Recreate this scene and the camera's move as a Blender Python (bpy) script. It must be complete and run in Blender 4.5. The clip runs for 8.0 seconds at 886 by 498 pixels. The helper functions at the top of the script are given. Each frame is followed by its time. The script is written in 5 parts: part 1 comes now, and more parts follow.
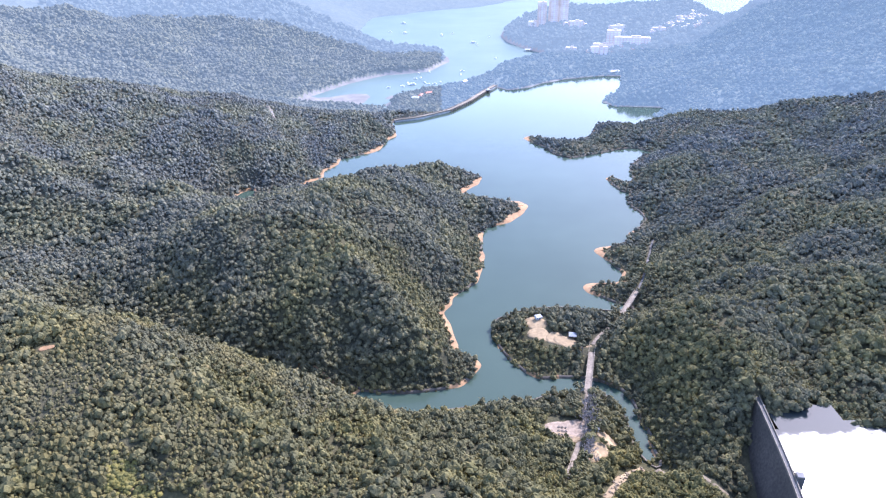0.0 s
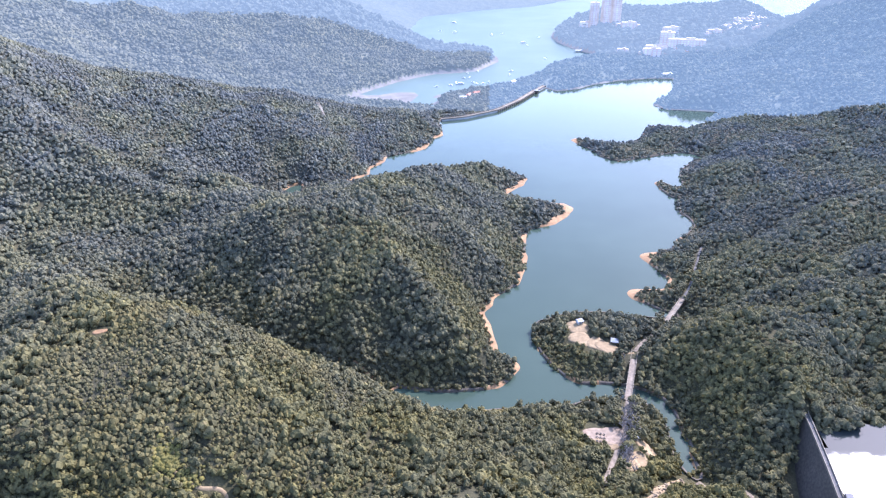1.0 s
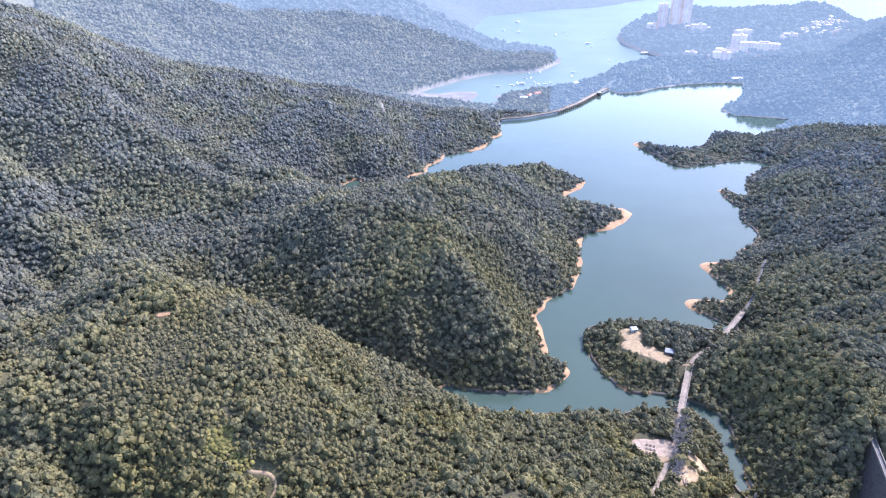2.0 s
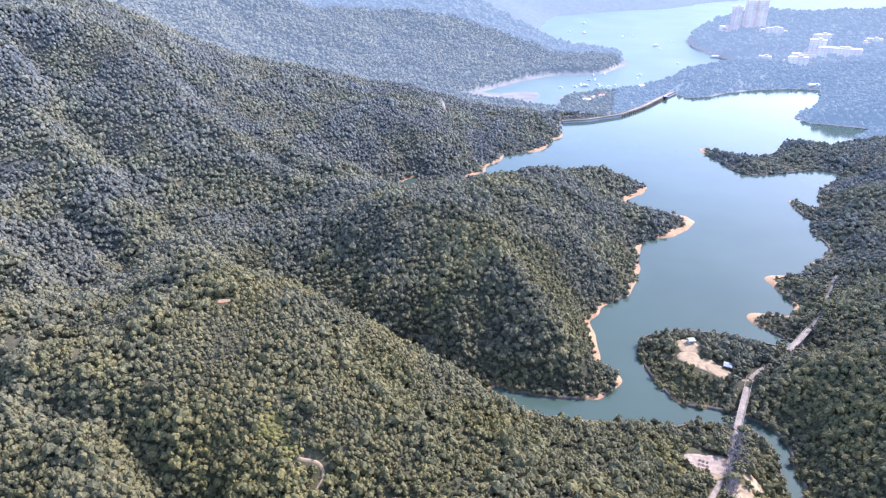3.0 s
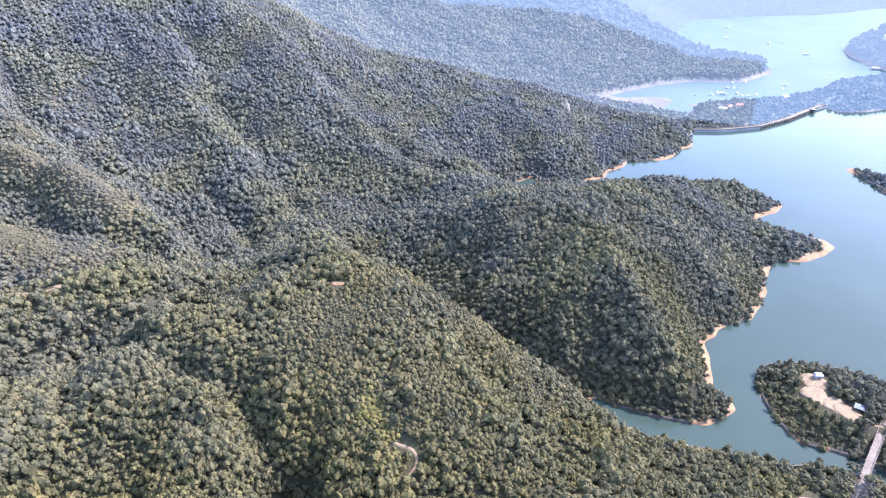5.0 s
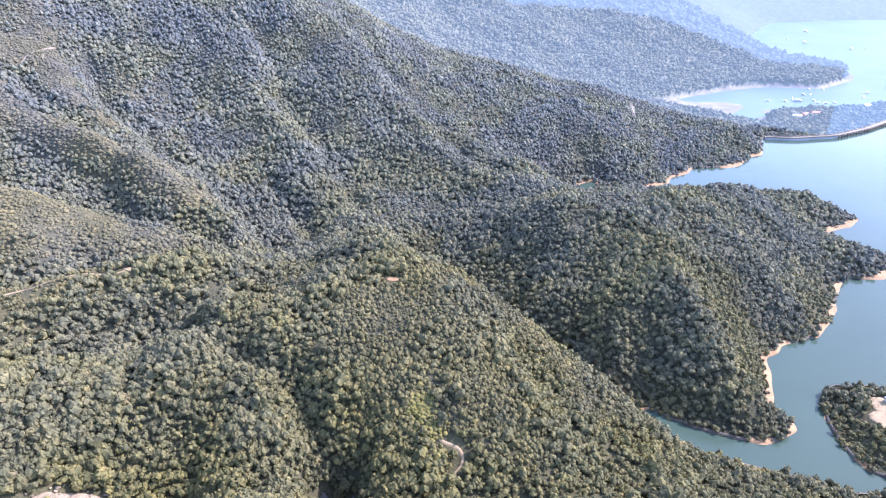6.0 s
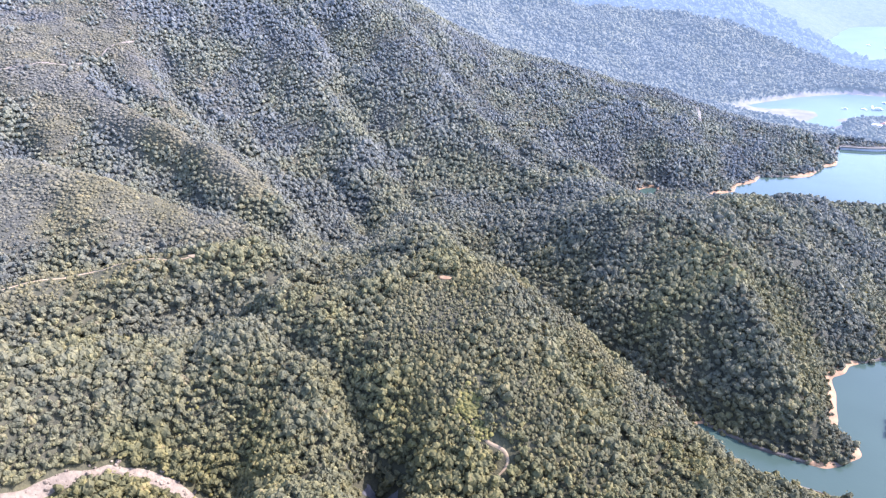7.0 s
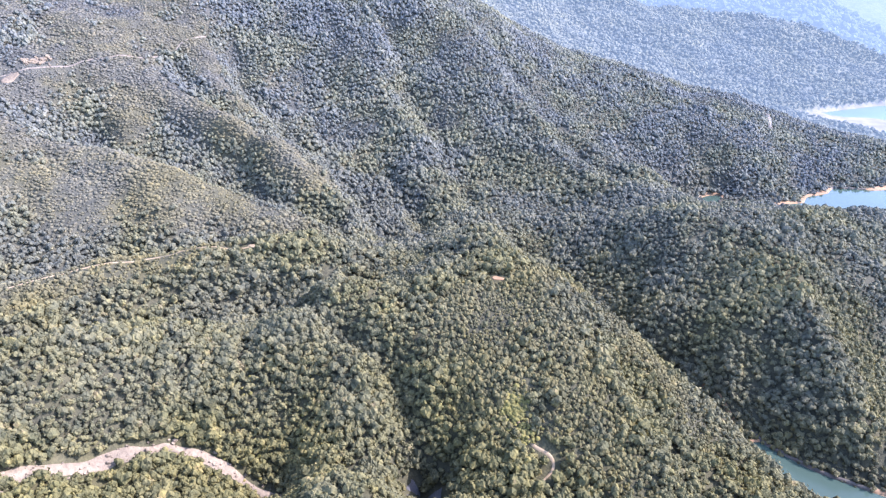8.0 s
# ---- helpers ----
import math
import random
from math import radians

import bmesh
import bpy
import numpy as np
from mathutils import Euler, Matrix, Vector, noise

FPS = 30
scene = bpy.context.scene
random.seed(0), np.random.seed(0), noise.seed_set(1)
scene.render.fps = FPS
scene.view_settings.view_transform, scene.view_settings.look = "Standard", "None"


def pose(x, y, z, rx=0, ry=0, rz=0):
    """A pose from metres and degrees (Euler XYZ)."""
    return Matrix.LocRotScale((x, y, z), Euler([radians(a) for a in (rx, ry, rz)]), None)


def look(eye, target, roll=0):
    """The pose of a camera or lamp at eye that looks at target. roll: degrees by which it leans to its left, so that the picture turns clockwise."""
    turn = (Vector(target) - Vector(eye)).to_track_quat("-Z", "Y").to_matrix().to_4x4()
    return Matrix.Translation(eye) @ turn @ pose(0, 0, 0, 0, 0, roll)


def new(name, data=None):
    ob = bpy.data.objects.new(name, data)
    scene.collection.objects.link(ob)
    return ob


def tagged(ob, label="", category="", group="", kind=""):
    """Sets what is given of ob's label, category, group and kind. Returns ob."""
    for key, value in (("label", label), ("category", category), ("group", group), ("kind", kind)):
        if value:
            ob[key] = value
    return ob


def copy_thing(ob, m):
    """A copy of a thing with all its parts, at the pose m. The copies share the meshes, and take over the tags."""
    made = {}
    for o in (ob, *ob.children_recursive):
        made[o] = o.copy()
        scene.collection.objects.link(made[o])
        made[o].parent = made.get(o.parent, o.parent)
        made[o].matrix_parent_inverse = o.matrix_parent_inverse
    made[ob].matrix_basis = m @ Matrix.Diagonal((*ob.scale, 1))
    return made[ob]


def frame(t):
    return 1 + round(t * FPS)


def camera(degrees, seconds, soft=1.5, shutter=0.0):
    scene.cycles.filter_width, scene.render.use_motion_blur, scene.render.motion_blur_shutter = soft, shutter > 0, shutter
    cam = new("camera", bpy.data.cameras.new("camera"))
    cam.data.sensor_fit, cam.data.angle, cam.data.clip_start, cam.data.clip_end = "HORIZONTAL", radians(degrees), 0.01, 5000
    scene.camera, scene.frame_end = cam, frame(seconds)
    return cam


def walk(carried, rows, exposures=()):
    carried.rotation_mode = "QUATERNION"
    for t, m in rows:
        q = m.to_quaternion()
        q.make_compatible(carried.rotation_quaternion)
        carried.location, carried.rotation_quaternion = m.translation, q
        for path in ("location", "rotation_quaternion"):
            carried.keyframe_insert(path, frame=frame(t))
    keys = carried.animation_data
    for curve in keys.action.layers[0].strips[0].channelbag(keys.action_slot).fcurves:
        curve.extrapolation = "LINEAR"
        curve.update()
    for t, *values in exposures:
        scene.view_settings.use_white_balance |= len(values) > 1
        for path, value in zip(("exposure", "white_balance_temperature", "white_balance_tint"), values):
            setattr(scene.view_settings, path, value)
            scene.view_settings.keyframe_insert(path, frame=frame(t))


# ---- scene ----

# ---- camera: a drone that hovers and turns to its left ----
cam = camera(68.97, 8.0, soft=1.3)
EYE = (0.0, 0.0, 350.0)
TURNS = [(0.0, 0.0), (0.5, 2.05), (1.0, 4.25), (1.5, 6.88), (3.0, 15.08), (3.5, 17.82), (4.0, 20.6), (4.5, 23.37),
         (6.0, 31.65), (6.5, 34.35), (7.0, 37.03), (7.5, 39.72), (8.0, 42.4)]
walk(cam, [(t, pose(*EYE, 90 - 27.09, 0, yaw) @ pose(0, 0, 0, 0, 0, -0.69)) for t, yaw in TURNS], [(0.0, 2.22, 5500, 27), (4.0, 2.32, 5500, 29), (8.0, 2.6, 5430, 30)])

# ---- daylight ----
SUN_AZIMUTH, SUN_HEIGHT = 40.0, 43.0
world = bpy.data.worlds.new("sky")
scene.world = world
world.use_nodes = True
wn = world.node_tree
sky = wn.nodes.new("ShaderNodeTexSky")
sky.sky_type = "NISHITA"
sky.sun_disc = False
sky.sun_elevation, sky.sun_rotation = radians(SUN_HEIGHT), radians(SUN_AZIMUTH)
sky.air_density, sky.dust_density, sky.ozone_density = 1.2, 1.2, 1.0
wn.links.new(sky.outputs[0], wn.nodes["Background"].inputs[0])
wn.nodes["Background"].inputs[1].default_value = 0.15
sun = new("sun", bpy.data.lights.new("sun", "SUN"))
sun.data.energy, sun.data.angle, sun.data.color = 2.55, radians(0.53), (1.0, 0.95, 0.88)
az, el = radians(SUN_AZIMUTH), radians(SUN_HEIGHT)
sun.matrix_world = look((600 * math.sin(az), 600 * math.cos(az), 900), (600 * math.sin(az) - math.sin(az) * math.cos(el), 600 * math.cos(az) - math.cos(az) * math.cos(el), 900 - math.sin(el)))

# plan of the shore and the hills (metres), fitted to the camera's view
SHORE_WEST = [(-87, 1242), (-95, 1215), (-81, 1131), (-98, 1108), (-103, 1064), (-115, 1046), (-134, 1035), (-165, 1016), (-166, 986), (-184, 956), (-182, 931), (-201, 905), (-219, 890), (-268, 854), (-277, 883), (-289, 872), (-301, 841)]
SHORE_PENINSULA = [(-279, 820), (-246, 829), (-205, 861), (-171, 904), (-123, 929), (-72, 947), (-2, 965), (42, 945), (61, 922), (52, 890), (34, 866), (20, 849), (38, 847), (69, 831), (106, 830), (118, 812), (106, 782), (89, 759), (70, 748), (54, 740), (49, 707), (46, 682), (49, 667), (43, 627), (37, 603)]
SHORE_INLET = [(27, 592), (11, 573), (10, 559), (1, 545), (3, 535), (8, 524), (9, 509), (14, 490), (14, 480), (28, 470), (34, 458), (24, 443), (13, 428), (-13, 423), (-41, 421), (-69, 425), (-83, 431), (-79, 423), (-68, 412), (-39, 395), (-19, 395), (-12, 398), (6, 401), (38, 409), (75, 412)]
SHORE_CHANNEL = [(81, 418), (99, 419), (116, 420), (128, 422), (137, 412), (143, 388), (141, 367), (143, 353), (146, 343), (150, 336), (154, 338), (155, 346), (153, 358), (154, 371), (151, 384), (151, 407), (146, 423), (133, 433), (122, 437), (103, 440), (83, 438), (70, 447), (59, 464), (49, 485), (44, 508), (47, 523)]
SHORE_EAST = [(53, 531), (79, 548), (122, 552), (155, 546), (177, 541), (189, 542), (189, 551), (179, 554), (163, 568), (151, 578), (146, 592), (152, 600), (169, 601), (188, 601), (199, 621), (190, 645), (181, 661), (177, 677), (184, 684), (200, 686), (220, 698), (232, 723), (247, 734), (261, 759), (261, 785), (254, 810), (260, 836), (270, 850)]
SHORE_SPIT = [(256, 855), (250, 881), (244, 911), (257, 921), (272, 892), (285, 905), (291, 949), (304, 975), (334, 1018), (356, 1023), (341, 1041), (324, 1051), (296, 1043), (261, 1024), (210, 1003), (189, 1018), (173, 1063), (150, 1098), (144, 1115), (156, 1128), (184, 1110), (237, 1095), (268, 1127), (297, 1198), (323, 1208), (369, 1180), (420, 1243), (462, 1305), (430, 1316), (362, 1323), (340, 1362), (363, 1405), (403, 1465), (435, 1561)]
SHORE_DAM = [(442, 1611), (391, 1614), (301, 1581), (268, 1558), (241, 1542), (209, 1503), (154, 1478), (127, 1507), (103, 1464), (62, 1375), (18, 1304), (-44, 1252)]
SEA_EDGE = [(-359, 1424), (-300, 1407), (-235, 1390), (-171, 1364), (-136, 1353), (-112, 1352), (-123, 1423), (-104, 1467), (-53, 1491), (13, 1538), (69, 1605), (116, 1679), (154, 1790), (244, 1895), (335, 1957), (377, 1982), (353, 1965), (309, 2013), (272, 2063), (224, 2201), (209, 2328), (227, 2441), (313, 2663), (389, 2880), (700, 2900), (1020, 2760), (1130, 2450), (1250, 2300), (4900, 2100), (4900, 4900), (-4900, 4900), (-4900, 2900), (-900, 2900), (-420, 2550), (-231, 2189), (-142, 2091), (-34, 2027), (20, 1969), (24, 1892), (-31, 1764), (-90, 1739), (-149, 1721), (-228, 1633), (-294, 1519), (-338, 1423)]
UPPER_POOL = [(228, 342), (241, 346), (266, 356), (275, 336), (296, 329), (420, 300), (480, 200), (330, 120), (215, 255), (217, 276), (221, 298), (225, 320)]
PENINSULA_CREST = [(45, 919, 9), (-2, 872, 35), (-59, 780, 62), (-107, 712, 79), (-138, 665, 88), (-167, 623, 91), (-202, 602, 85), (-253, 591, 74)]
PENINSULA_SPURS = [(-69, 581, 83), (-66, 514, 72), (-42, 473, 54), (-3, 465, 24), (24, 458, 8), (12, 753, 30), (58, 788, 16), (92, 796, 9), (-115, 515, 72), (-141, 475, 43), (-180, 474, 44), (-87, 439, 32), (-40, 427, 17), (-14, 545, 35), (-32, 598, 58), (23, 634, 12), (-111, 564, 88)]
NEAR_CREST = [(-327, 408, 107), (-305, 404, 107), (-271, 399, 100), (-236, 406, 85), (-204, 409, 65), (-183, 410, 53), (-157, 408, 45), (-131, 404, 36), (-103, 404, 28), (-85, 403, 26), (-64, 402, 21), (-43, 397, 14), (-26, 390, 9)]
NEAR_TOP = [(-255, 340, 110), (-219, 370, 108), (-310, 298, 102), (-338, 266, 106), (-350, 232, 101), (-183, 322, 96), (-139, 321, 81), (-221, 284, 98), (-95, 316, 64), (-167, 273, 87), (-144, 246, 66), (-183, 237, 74)]
NEAR_GULLY = [(-359, 227, 82), (-311, 226, 89), (-261, 233, 88), (-238, 222, 77), (-216, 204, 56), (-204, 199, 31)]
NORTH_SPUR = [(-391, 54, 137), (-389, 94, 118), (-379, 142, 104), (-343, 206, 100), (-326, 223, 100), (-330, 150, 79), (-272, 196, 77), (-282, 216, 88), (-358, 93, 94)]
NORTH_STREAM = [(-334, 25, 95), (-329, 61, 77), (-322, 104, 65), (-295, 124, 52), (-266, 139, 38)]
NORTH_HOLLOW = [(-426, 55, 101), (-430, 92, 95), (-428, 123, 88), (-417, 170, 75), (-388, 225, 72), (-358, 281, 85), (-352, 326, 84)]
TRAIL_RIDGE = [(-513, 86, 122), (-511, 123, 118), (-500, 160, 114), (-476, 209, 111), (-444, 252, 110), (-416, 295, 108), (-389, 322, 92)]
TRAIL_HOLLOW = [(-592, 100, 82), (-581, 185, 65), (-534, 273, 62), (-481, 341, 59), (-444, 374, 46)]
WEST_SLOPE = [(-668, 128, 113), (-638, 188, 101), (-604, 254, 89), (-555, 319, 78), (-731, 206, 138), (-660, 276, 117), (-604, 333, 95), (-551, 381, 81), (-779, 287, 145), (-692, 381, 140), (-634, 419, 136), (-578, 421, 113), (-533, 423, 90), (-780, 408, 173), (-858, 408, 199), (-889, 458, 216), (-878, 308, 197), (-891, 231, 201), (-1033, 314, 245), (-1037, 424, 250), (-911, 580, 244)]
WEST_GULLY = [(-851, 506, 184), (-795, 483, 159), (-743, 472, 135), (-668, 466, 105), (-608, 465, 85), (-554, 452, 62), (-509, 436, 56), (-473, 431, 50), (-433, 471, 46), (-386, 511, 42)]
WEST_PEAK = [(-732, 753, 235), (-788, 664, 223), (-701, 795, 223), (-644, 867, 187), (-580, 935, 154), (-509, 998, 126), (-437, 1064, 97), (-655, 624, 140), (-585, 553, 90), (-504, 528, 56), (-522, 709, 106), (-460, 630, 60), (-379, 636, 41), (-413, 754, 77), (-332, 761, 54), (-315, 896, 62), (-222, 852, 55), (-426, 530, 48)]
WEST_TAIL = [(-444, 1061, 104), (-369, 1105, 79), (-296, 1153, 51), (-229, 1168, 37), (-148, 1181, 25), (-102, 1196, 14), (-248, 969, 32), (-175, 1066, 14), (-286, 853, 37), (-124, 1133, 8), (-233, 1075, 32)]
VALLEY = [(-105, 430, 3), (-137, 437, 4), (-173, 447, 7), (-228, 466, 11), (-302, 490, 18), (-361, 505, 28), (-371, 511, 36)]
BRIDGE_NECK = [(5, 379, 13), (36, 384, 15), (68, 394, 11), (115, 407, 8), (108, 377, 12), (88, 361, 13), (110, 346, 13), (45, 346, 30), (65, 319, 25), (22, 305, 40), (-10, 318, 42), (-33, 329, 42), (135, 361, 4), (114, 328, 10), (-29, 269, 60), (-66, 298, 58), (20, 263, 55), (-73, 343, 45)]
HUT_POINT = [(134, 477, 9), (91, 499, 12), (110, 483, 10), (75, 494, 9), (109, 526, 13), (78, 521, 11), (138, 522, 12), (136, 510, 10), (148, 496, 10), (165, 509, 10), (104, 451, 9)]
EAST_FOOT = [(188, 550, 10), (222, 616, 12), (246, 678, 12), (274, 811, 10), (297, 892, 12), (325, 959, 10), (182, 568, 9), (196, 649, 9), (143, 409, 6), (152, 378, 10), (158, 344, 14), (159, 298, 30), (160, 374, 35), (173, 444, 25), (200, 466, 50)]
EAST_SLOPE = [(221, 357, 43), (216, 343, 25), (227, 400, 61), (255, 510, 46), (273, 419, 48), (271, 366, 35), (300, 664, 31), (330, 540, 59), (345, 422, 66), (309, 354, 45), (415, 533, 61), (403, 693, 66), (502, 678, 70), (369, 851, 29), (326, 891, 32), (417, 981, 34), (527, 1073, 35), (597, 1088, 50), (726, 1047, 83), (570, 898, 53), (466, 931, 34)]
SPIT_CREST = [(165, 1085, 10), (216, 1040, 12), (293, 1132, 16), (321, 1120, 16), (376, 1104, 18), (461, 1177, 22), (540, 1196, 32), (591, 1171, 40)]
BAY_HILLS = [(-250, 2135, 20), (-376, 2066, 76), (-491, 1990, 120), (-596, 1909, 134), (-701, 1766, 126), (-822, 1713, 135), (-919, 1640, 158), (-1003, 1555, 157), (-273, 1779, 19), (-383, 1738, 42), (-471, 1581, 58), (-573, 1494, 75), (-690, 1399, 94), (-759, 1317, 121), (-410, 1422, 14), (-546, 1311, 55), (-644, 1186, 101), (-721, 1082, 144), (-304, 1591, 0), (-67, 1979, 6), (-148, 1944, 6), (-212, 1767, 6), (0, 1930, -12), (-1100, 1700, 184), (-1150, 2300, 254), (-700, 2350, 164), (-700, 2650, 144), (-1100, 2800, 194)]
EAST_HILLS = [(808, 1992, 71), (814, 1882, 109), (852, 1809, 143), (912, 1667, 198), (998, 1558, 223), (451, 1587, 22), (567, 1656, 32), (678, 1860, 36), (659, 1480, 63), (713, 1343, 88), (811, 1202, 113), (442, 1371, 28), (522, 1267, 34), (617, 1133, 60), (748, 1088, 90), (807, 1553, 124), (407, 1329, 20), (430, 1458, 21)]
TOWN_RELIEF = [(239, 2265, 0), (276, 2343, 14), (345, 2278, 26), (415, 2244, 30), (510, 2349, 44), (653, 2455, 52), (794, 2523, 62), (935, 2543, 70), (298, 2066, 8), (371, 1988, 20), (470, 1980, 20), (576, 1937, 18), (694, 2057, 30), (808, 2189, 35), (995, 2493, 20), (504, 2758, 35)]
DAM_HILLS = [(152, 1608, 22), (204, 1639, 26), (288, 1679, 20), (380, 1709, 26), (437, 1700, 20), (174, 1548, 10), (-73, 1355, 2), (-1, 1367, 4), (76, 1465, 4), (-95, 1318, 0)]
SOUTH_BANK = [(-200, 150, 90), (-400, 100, 110), (-150, -100, 120), (100, 150, 60), (190, 235, 16), (182, 285, 14), (165, 255, 22), (50, -150, 90), (300, 0, 60), (-900, -200, 200), (-1400, 200, 330), (-1400, 900, 380), (-1300, 1200, 330), (-900, 1300, 200), (500, 300, 110), (600, 600, 130), (800, 900, 170), (1200, 1500, 230), (1280, 2300, 150), (1300, 800, 220), (600, -100, 120), (-600, 1300, 110), (-1400, -300, 300)]
WEST_SPUR = [(-766, 232, 145), (-731, 257, 133), (-693, 274, 120), (-649, 301, 108), (-614, 326, 98), (-560, 359, 86), (-517, 377, 73)]
WEST_FOLD = [(-783, 273, 122), (-729, 306, 99), (-684, 333, 88), (-651, 360, 77)]
WEST_RIB = [(-724, 151, 137), (-687, 187, 124), (-653, 223, 106), (-606, 274, 92), (-551, 316, 77)]
PEAK_RIBS = [(-748, 648, 202), (-694, 619, 165), (-636, 594, 131), (-582, 570, 100), (-535, 547, 71), (-655, 769, 196), (-585, 736, 153), (-522, 721, 117), (-466, 711, 90), (-405, 701, 67)]
PEAK_FOLDS = [(-680, 715, 173), (-621, 675, 131), (-560, 642, 92), (-507, 609, 57), (-580, 831, 152), (-503, 799, 110), (-434, 782, 76), (-373, 770, 53), (-706, 582, 135), (-628, 551, 100), (-567, 522, 67)]
FAR_COAST = [(-296, 2536), (-281, 2714), (-255, 2862), (-121, 2977), (28, 3081), (164, 3239), (294, 3365), (359, 3457)]
GULLY_A = [(-856, 412, 197), (-795, 399, 165), (-726, 403, 147), (-685, 414, 134), (-643, 424, 124), (-599, 425, 107), (-552, 414, 84), (-518, 400, 67)]
GULLY_B = [(-821, 218, 152), (-774, 240, 141), (-734, 264, 128), (-695, 294, 117), (-660, 313, 107), (-623, 345, 99), (-575, 362, 87), (-525, 383, 76)]
GULLY_C = [(-866, 501, 197), (-802, 471, 174), (-751, 459, 150), (-692, 459, 131), (-627, 455, 103), (-583, 456, 85), (-526, 439, 59), (-484, 433, 35)]
GULLY_D = [(-738, 697, 214), (-643, 644, 144), (-573, 614, 100), (-516, 585, 65), (-461, 553, 44)]
GULLY_E = [(-641, 819, 175), (-586, 792, 135), (-513, 764, 102), (-433, 732, 68), (-361, 714, 51)]
GULLY_F = [(-363, 230, 89), (-315, 229, 93), (-284, 234, 95), (-261, 233, 95), (-238, 223, 88), (-217, 208, 70), (-209, 201, 52)]
GULLY_G = [(-95, 611, 72), (-60, 547, 58), (-34, 530, 30), (-16, 531, 8)]
GULLY_H = [(584, 812, 76), (473, 766, 72), (375, 729, 57), (291, 681, 50), (237, 648, 37)]
GULLY_I = [(424, 557, 84), (322, 530, 75), (254, 510, 63), (202, 501, 46)]
GULLY_J = [(-465, 69, 117), (-465, 120, 102), (-447, 175, 94), (-412, 226, 84), (-378, 262, 87)]
GULLY_K = [(-130, 610, 80), (-159, 569, 62), (-179, 526, 42), (-184, 499, 28)]
GULLY_L = [(-211, 365, 78), (-179, 354, 62), (-140, 336, 52), (-98, 313, 48), (-52, 293, 48)]
GULLY_M = [(-609, 360, 86), (-566, 377, 82), (-539, 393, 70), (-494, 395, 56), (-470, 425, 40)]
GULLY_N = [(-568, 525, 70), (-520, 506, 49), (-491, 493, 41), (-440, 450, 45)]
GULLY_O = [(-766, 338, 150), (-723, 349, 130), (-691, 361, 121), (-658, 376, 107)]
GULLY_P = [(504, 697, 101), (455, 685, 88), (393, 629, 85), (341, 584, 75), (290, 560, 60), (230, 545, 40)]
GULLY_Q = [(368, 463, 74), (316, 435, 61), (273, 400, 49), (232, 380, 54)]
BEACH_POINTS = [(90, 773, 12), (114, 812, 15), (46, 897, 11), (35, 868, 8), (50, 715, 5), (48, 663, 7), (41, 617, 7), (10, 564, 7), (3, 546, 5), (7, 523, 7), (13, 488, 7), (31, 460, 6), (13, 432, 4), (184, 674, 11), (179, 678, 6), (154, 594, 10), (146, 592, 5), (-185, 945, 8), (-173, 989, 9), (-110, 1058, 11), (-83, 1131, 9), (-202, 912, 8), (-289, 872, 7), (145, 1115, 12), (245, 911, 6), (340, 1362, 8), (232, 723, 5), (191, 607, 7), (208, 1497, 8), (269, 1564, 8), (76, 439, 3), (95, 439, 2), (-19, 396, 5)]
BOATS = [(-143, 2671), (-129, 2429), (5, 2368), (42, 2403), (109, 2209), (120, 2165), (160, 1942), (-129, 1579), (-83, 1626), (-73, 1607), (-66, 1676), (-52, 1682), (-40, 1630), (-33, 1611), (-59, 1737), (-31, 1757), (-100, 1510), (-95, 1596), (-15, 1616), (52, 1717), (-184, 2459), (167, 2319), (58, 1766), (-1, 1634)]
ROAD_SOUTH = [(116, 413, 8), (111, 396, 9), (106, 375, 11), (98, 353, 12), (89, 332, 14), (80, 309, 20)]
BRIDGE_ENDS = [(116, 413, 8), (133, 475, 8)]
ROAD_POINT = [(133, 475, 8), (140, 486, 9), (151, 497, 9), (165, 511, 9), (175, 529, 9)]
SMALL_BRIDGE_ENDS = [(174, 528, 9), (196, 564, 9)]
ROAD_EAST = [(196, 564, 9), (210, 589, 10), (222, 618, 11), (235, 651, 11), (249, 685, 12)]
POINT_PATH = [(132, 473, 9), (120, 471, 10), (113, 476, 10), (111, 483, 10)]
VALLEY_STREAM = [(-80, 426, 1), (-88, 429, 3), (-103, 437, 4), (-117, 443, 6), (-142, 456, 9)]
HUT_PLACE = [(89, 512, 12)]
PAVILION_PLACE = [(117, 486, 10)]
POINT_CLEARING = [(86, 506, 12), (87, 490, 12), (102, 482, 11), (109, 478, 10)]
COURT = [(83, 370, 13), (98, 369, 12), (96, 356, 12), (80, 349, 13)]
EARTH_YARD = [(119, 358, 10), (109, 343, 11), (102, 337, 12)]
STREAM_SOUTH = [(140, 335, 3), (128, 326, 5), (119, 317, 7), (110, 303, 10), (101, 290, 12)]
STREAM_EAST = [(150, 335, 2), (159, 321, 8), (168, 307, 14), (182, 297, 18)]
UPPER_DAM_LINE = [(222, 361, 46), (218, 331, 46), (213, 298, 46), (209, 276, 46), (206, 261, 46)]
LAKE_DAM_LINE = [(-91, 1228, 4), (-46, 1246, 4), (16, 1298, 4), (59, 1369, 4), (102, 1464, 4), (128, 1513, 4)]
ROCK_STREAM = [(-335, 11, 98), (-334, 25, 95), (-332, 43, 86), (-329, 61, 77), (-327, 80, 71), (-322, 104, 64), (-309, 115, 59), (-295, 124, 52), (-278, 132, 47), (-261, 139, 39)]
NEAR_PATH = [(-178, 256, 81), (-164, 251, 76), (-157, 248, 67), (-144, 252, 70), (-139, 247, 66), (-141, 237, 58)]
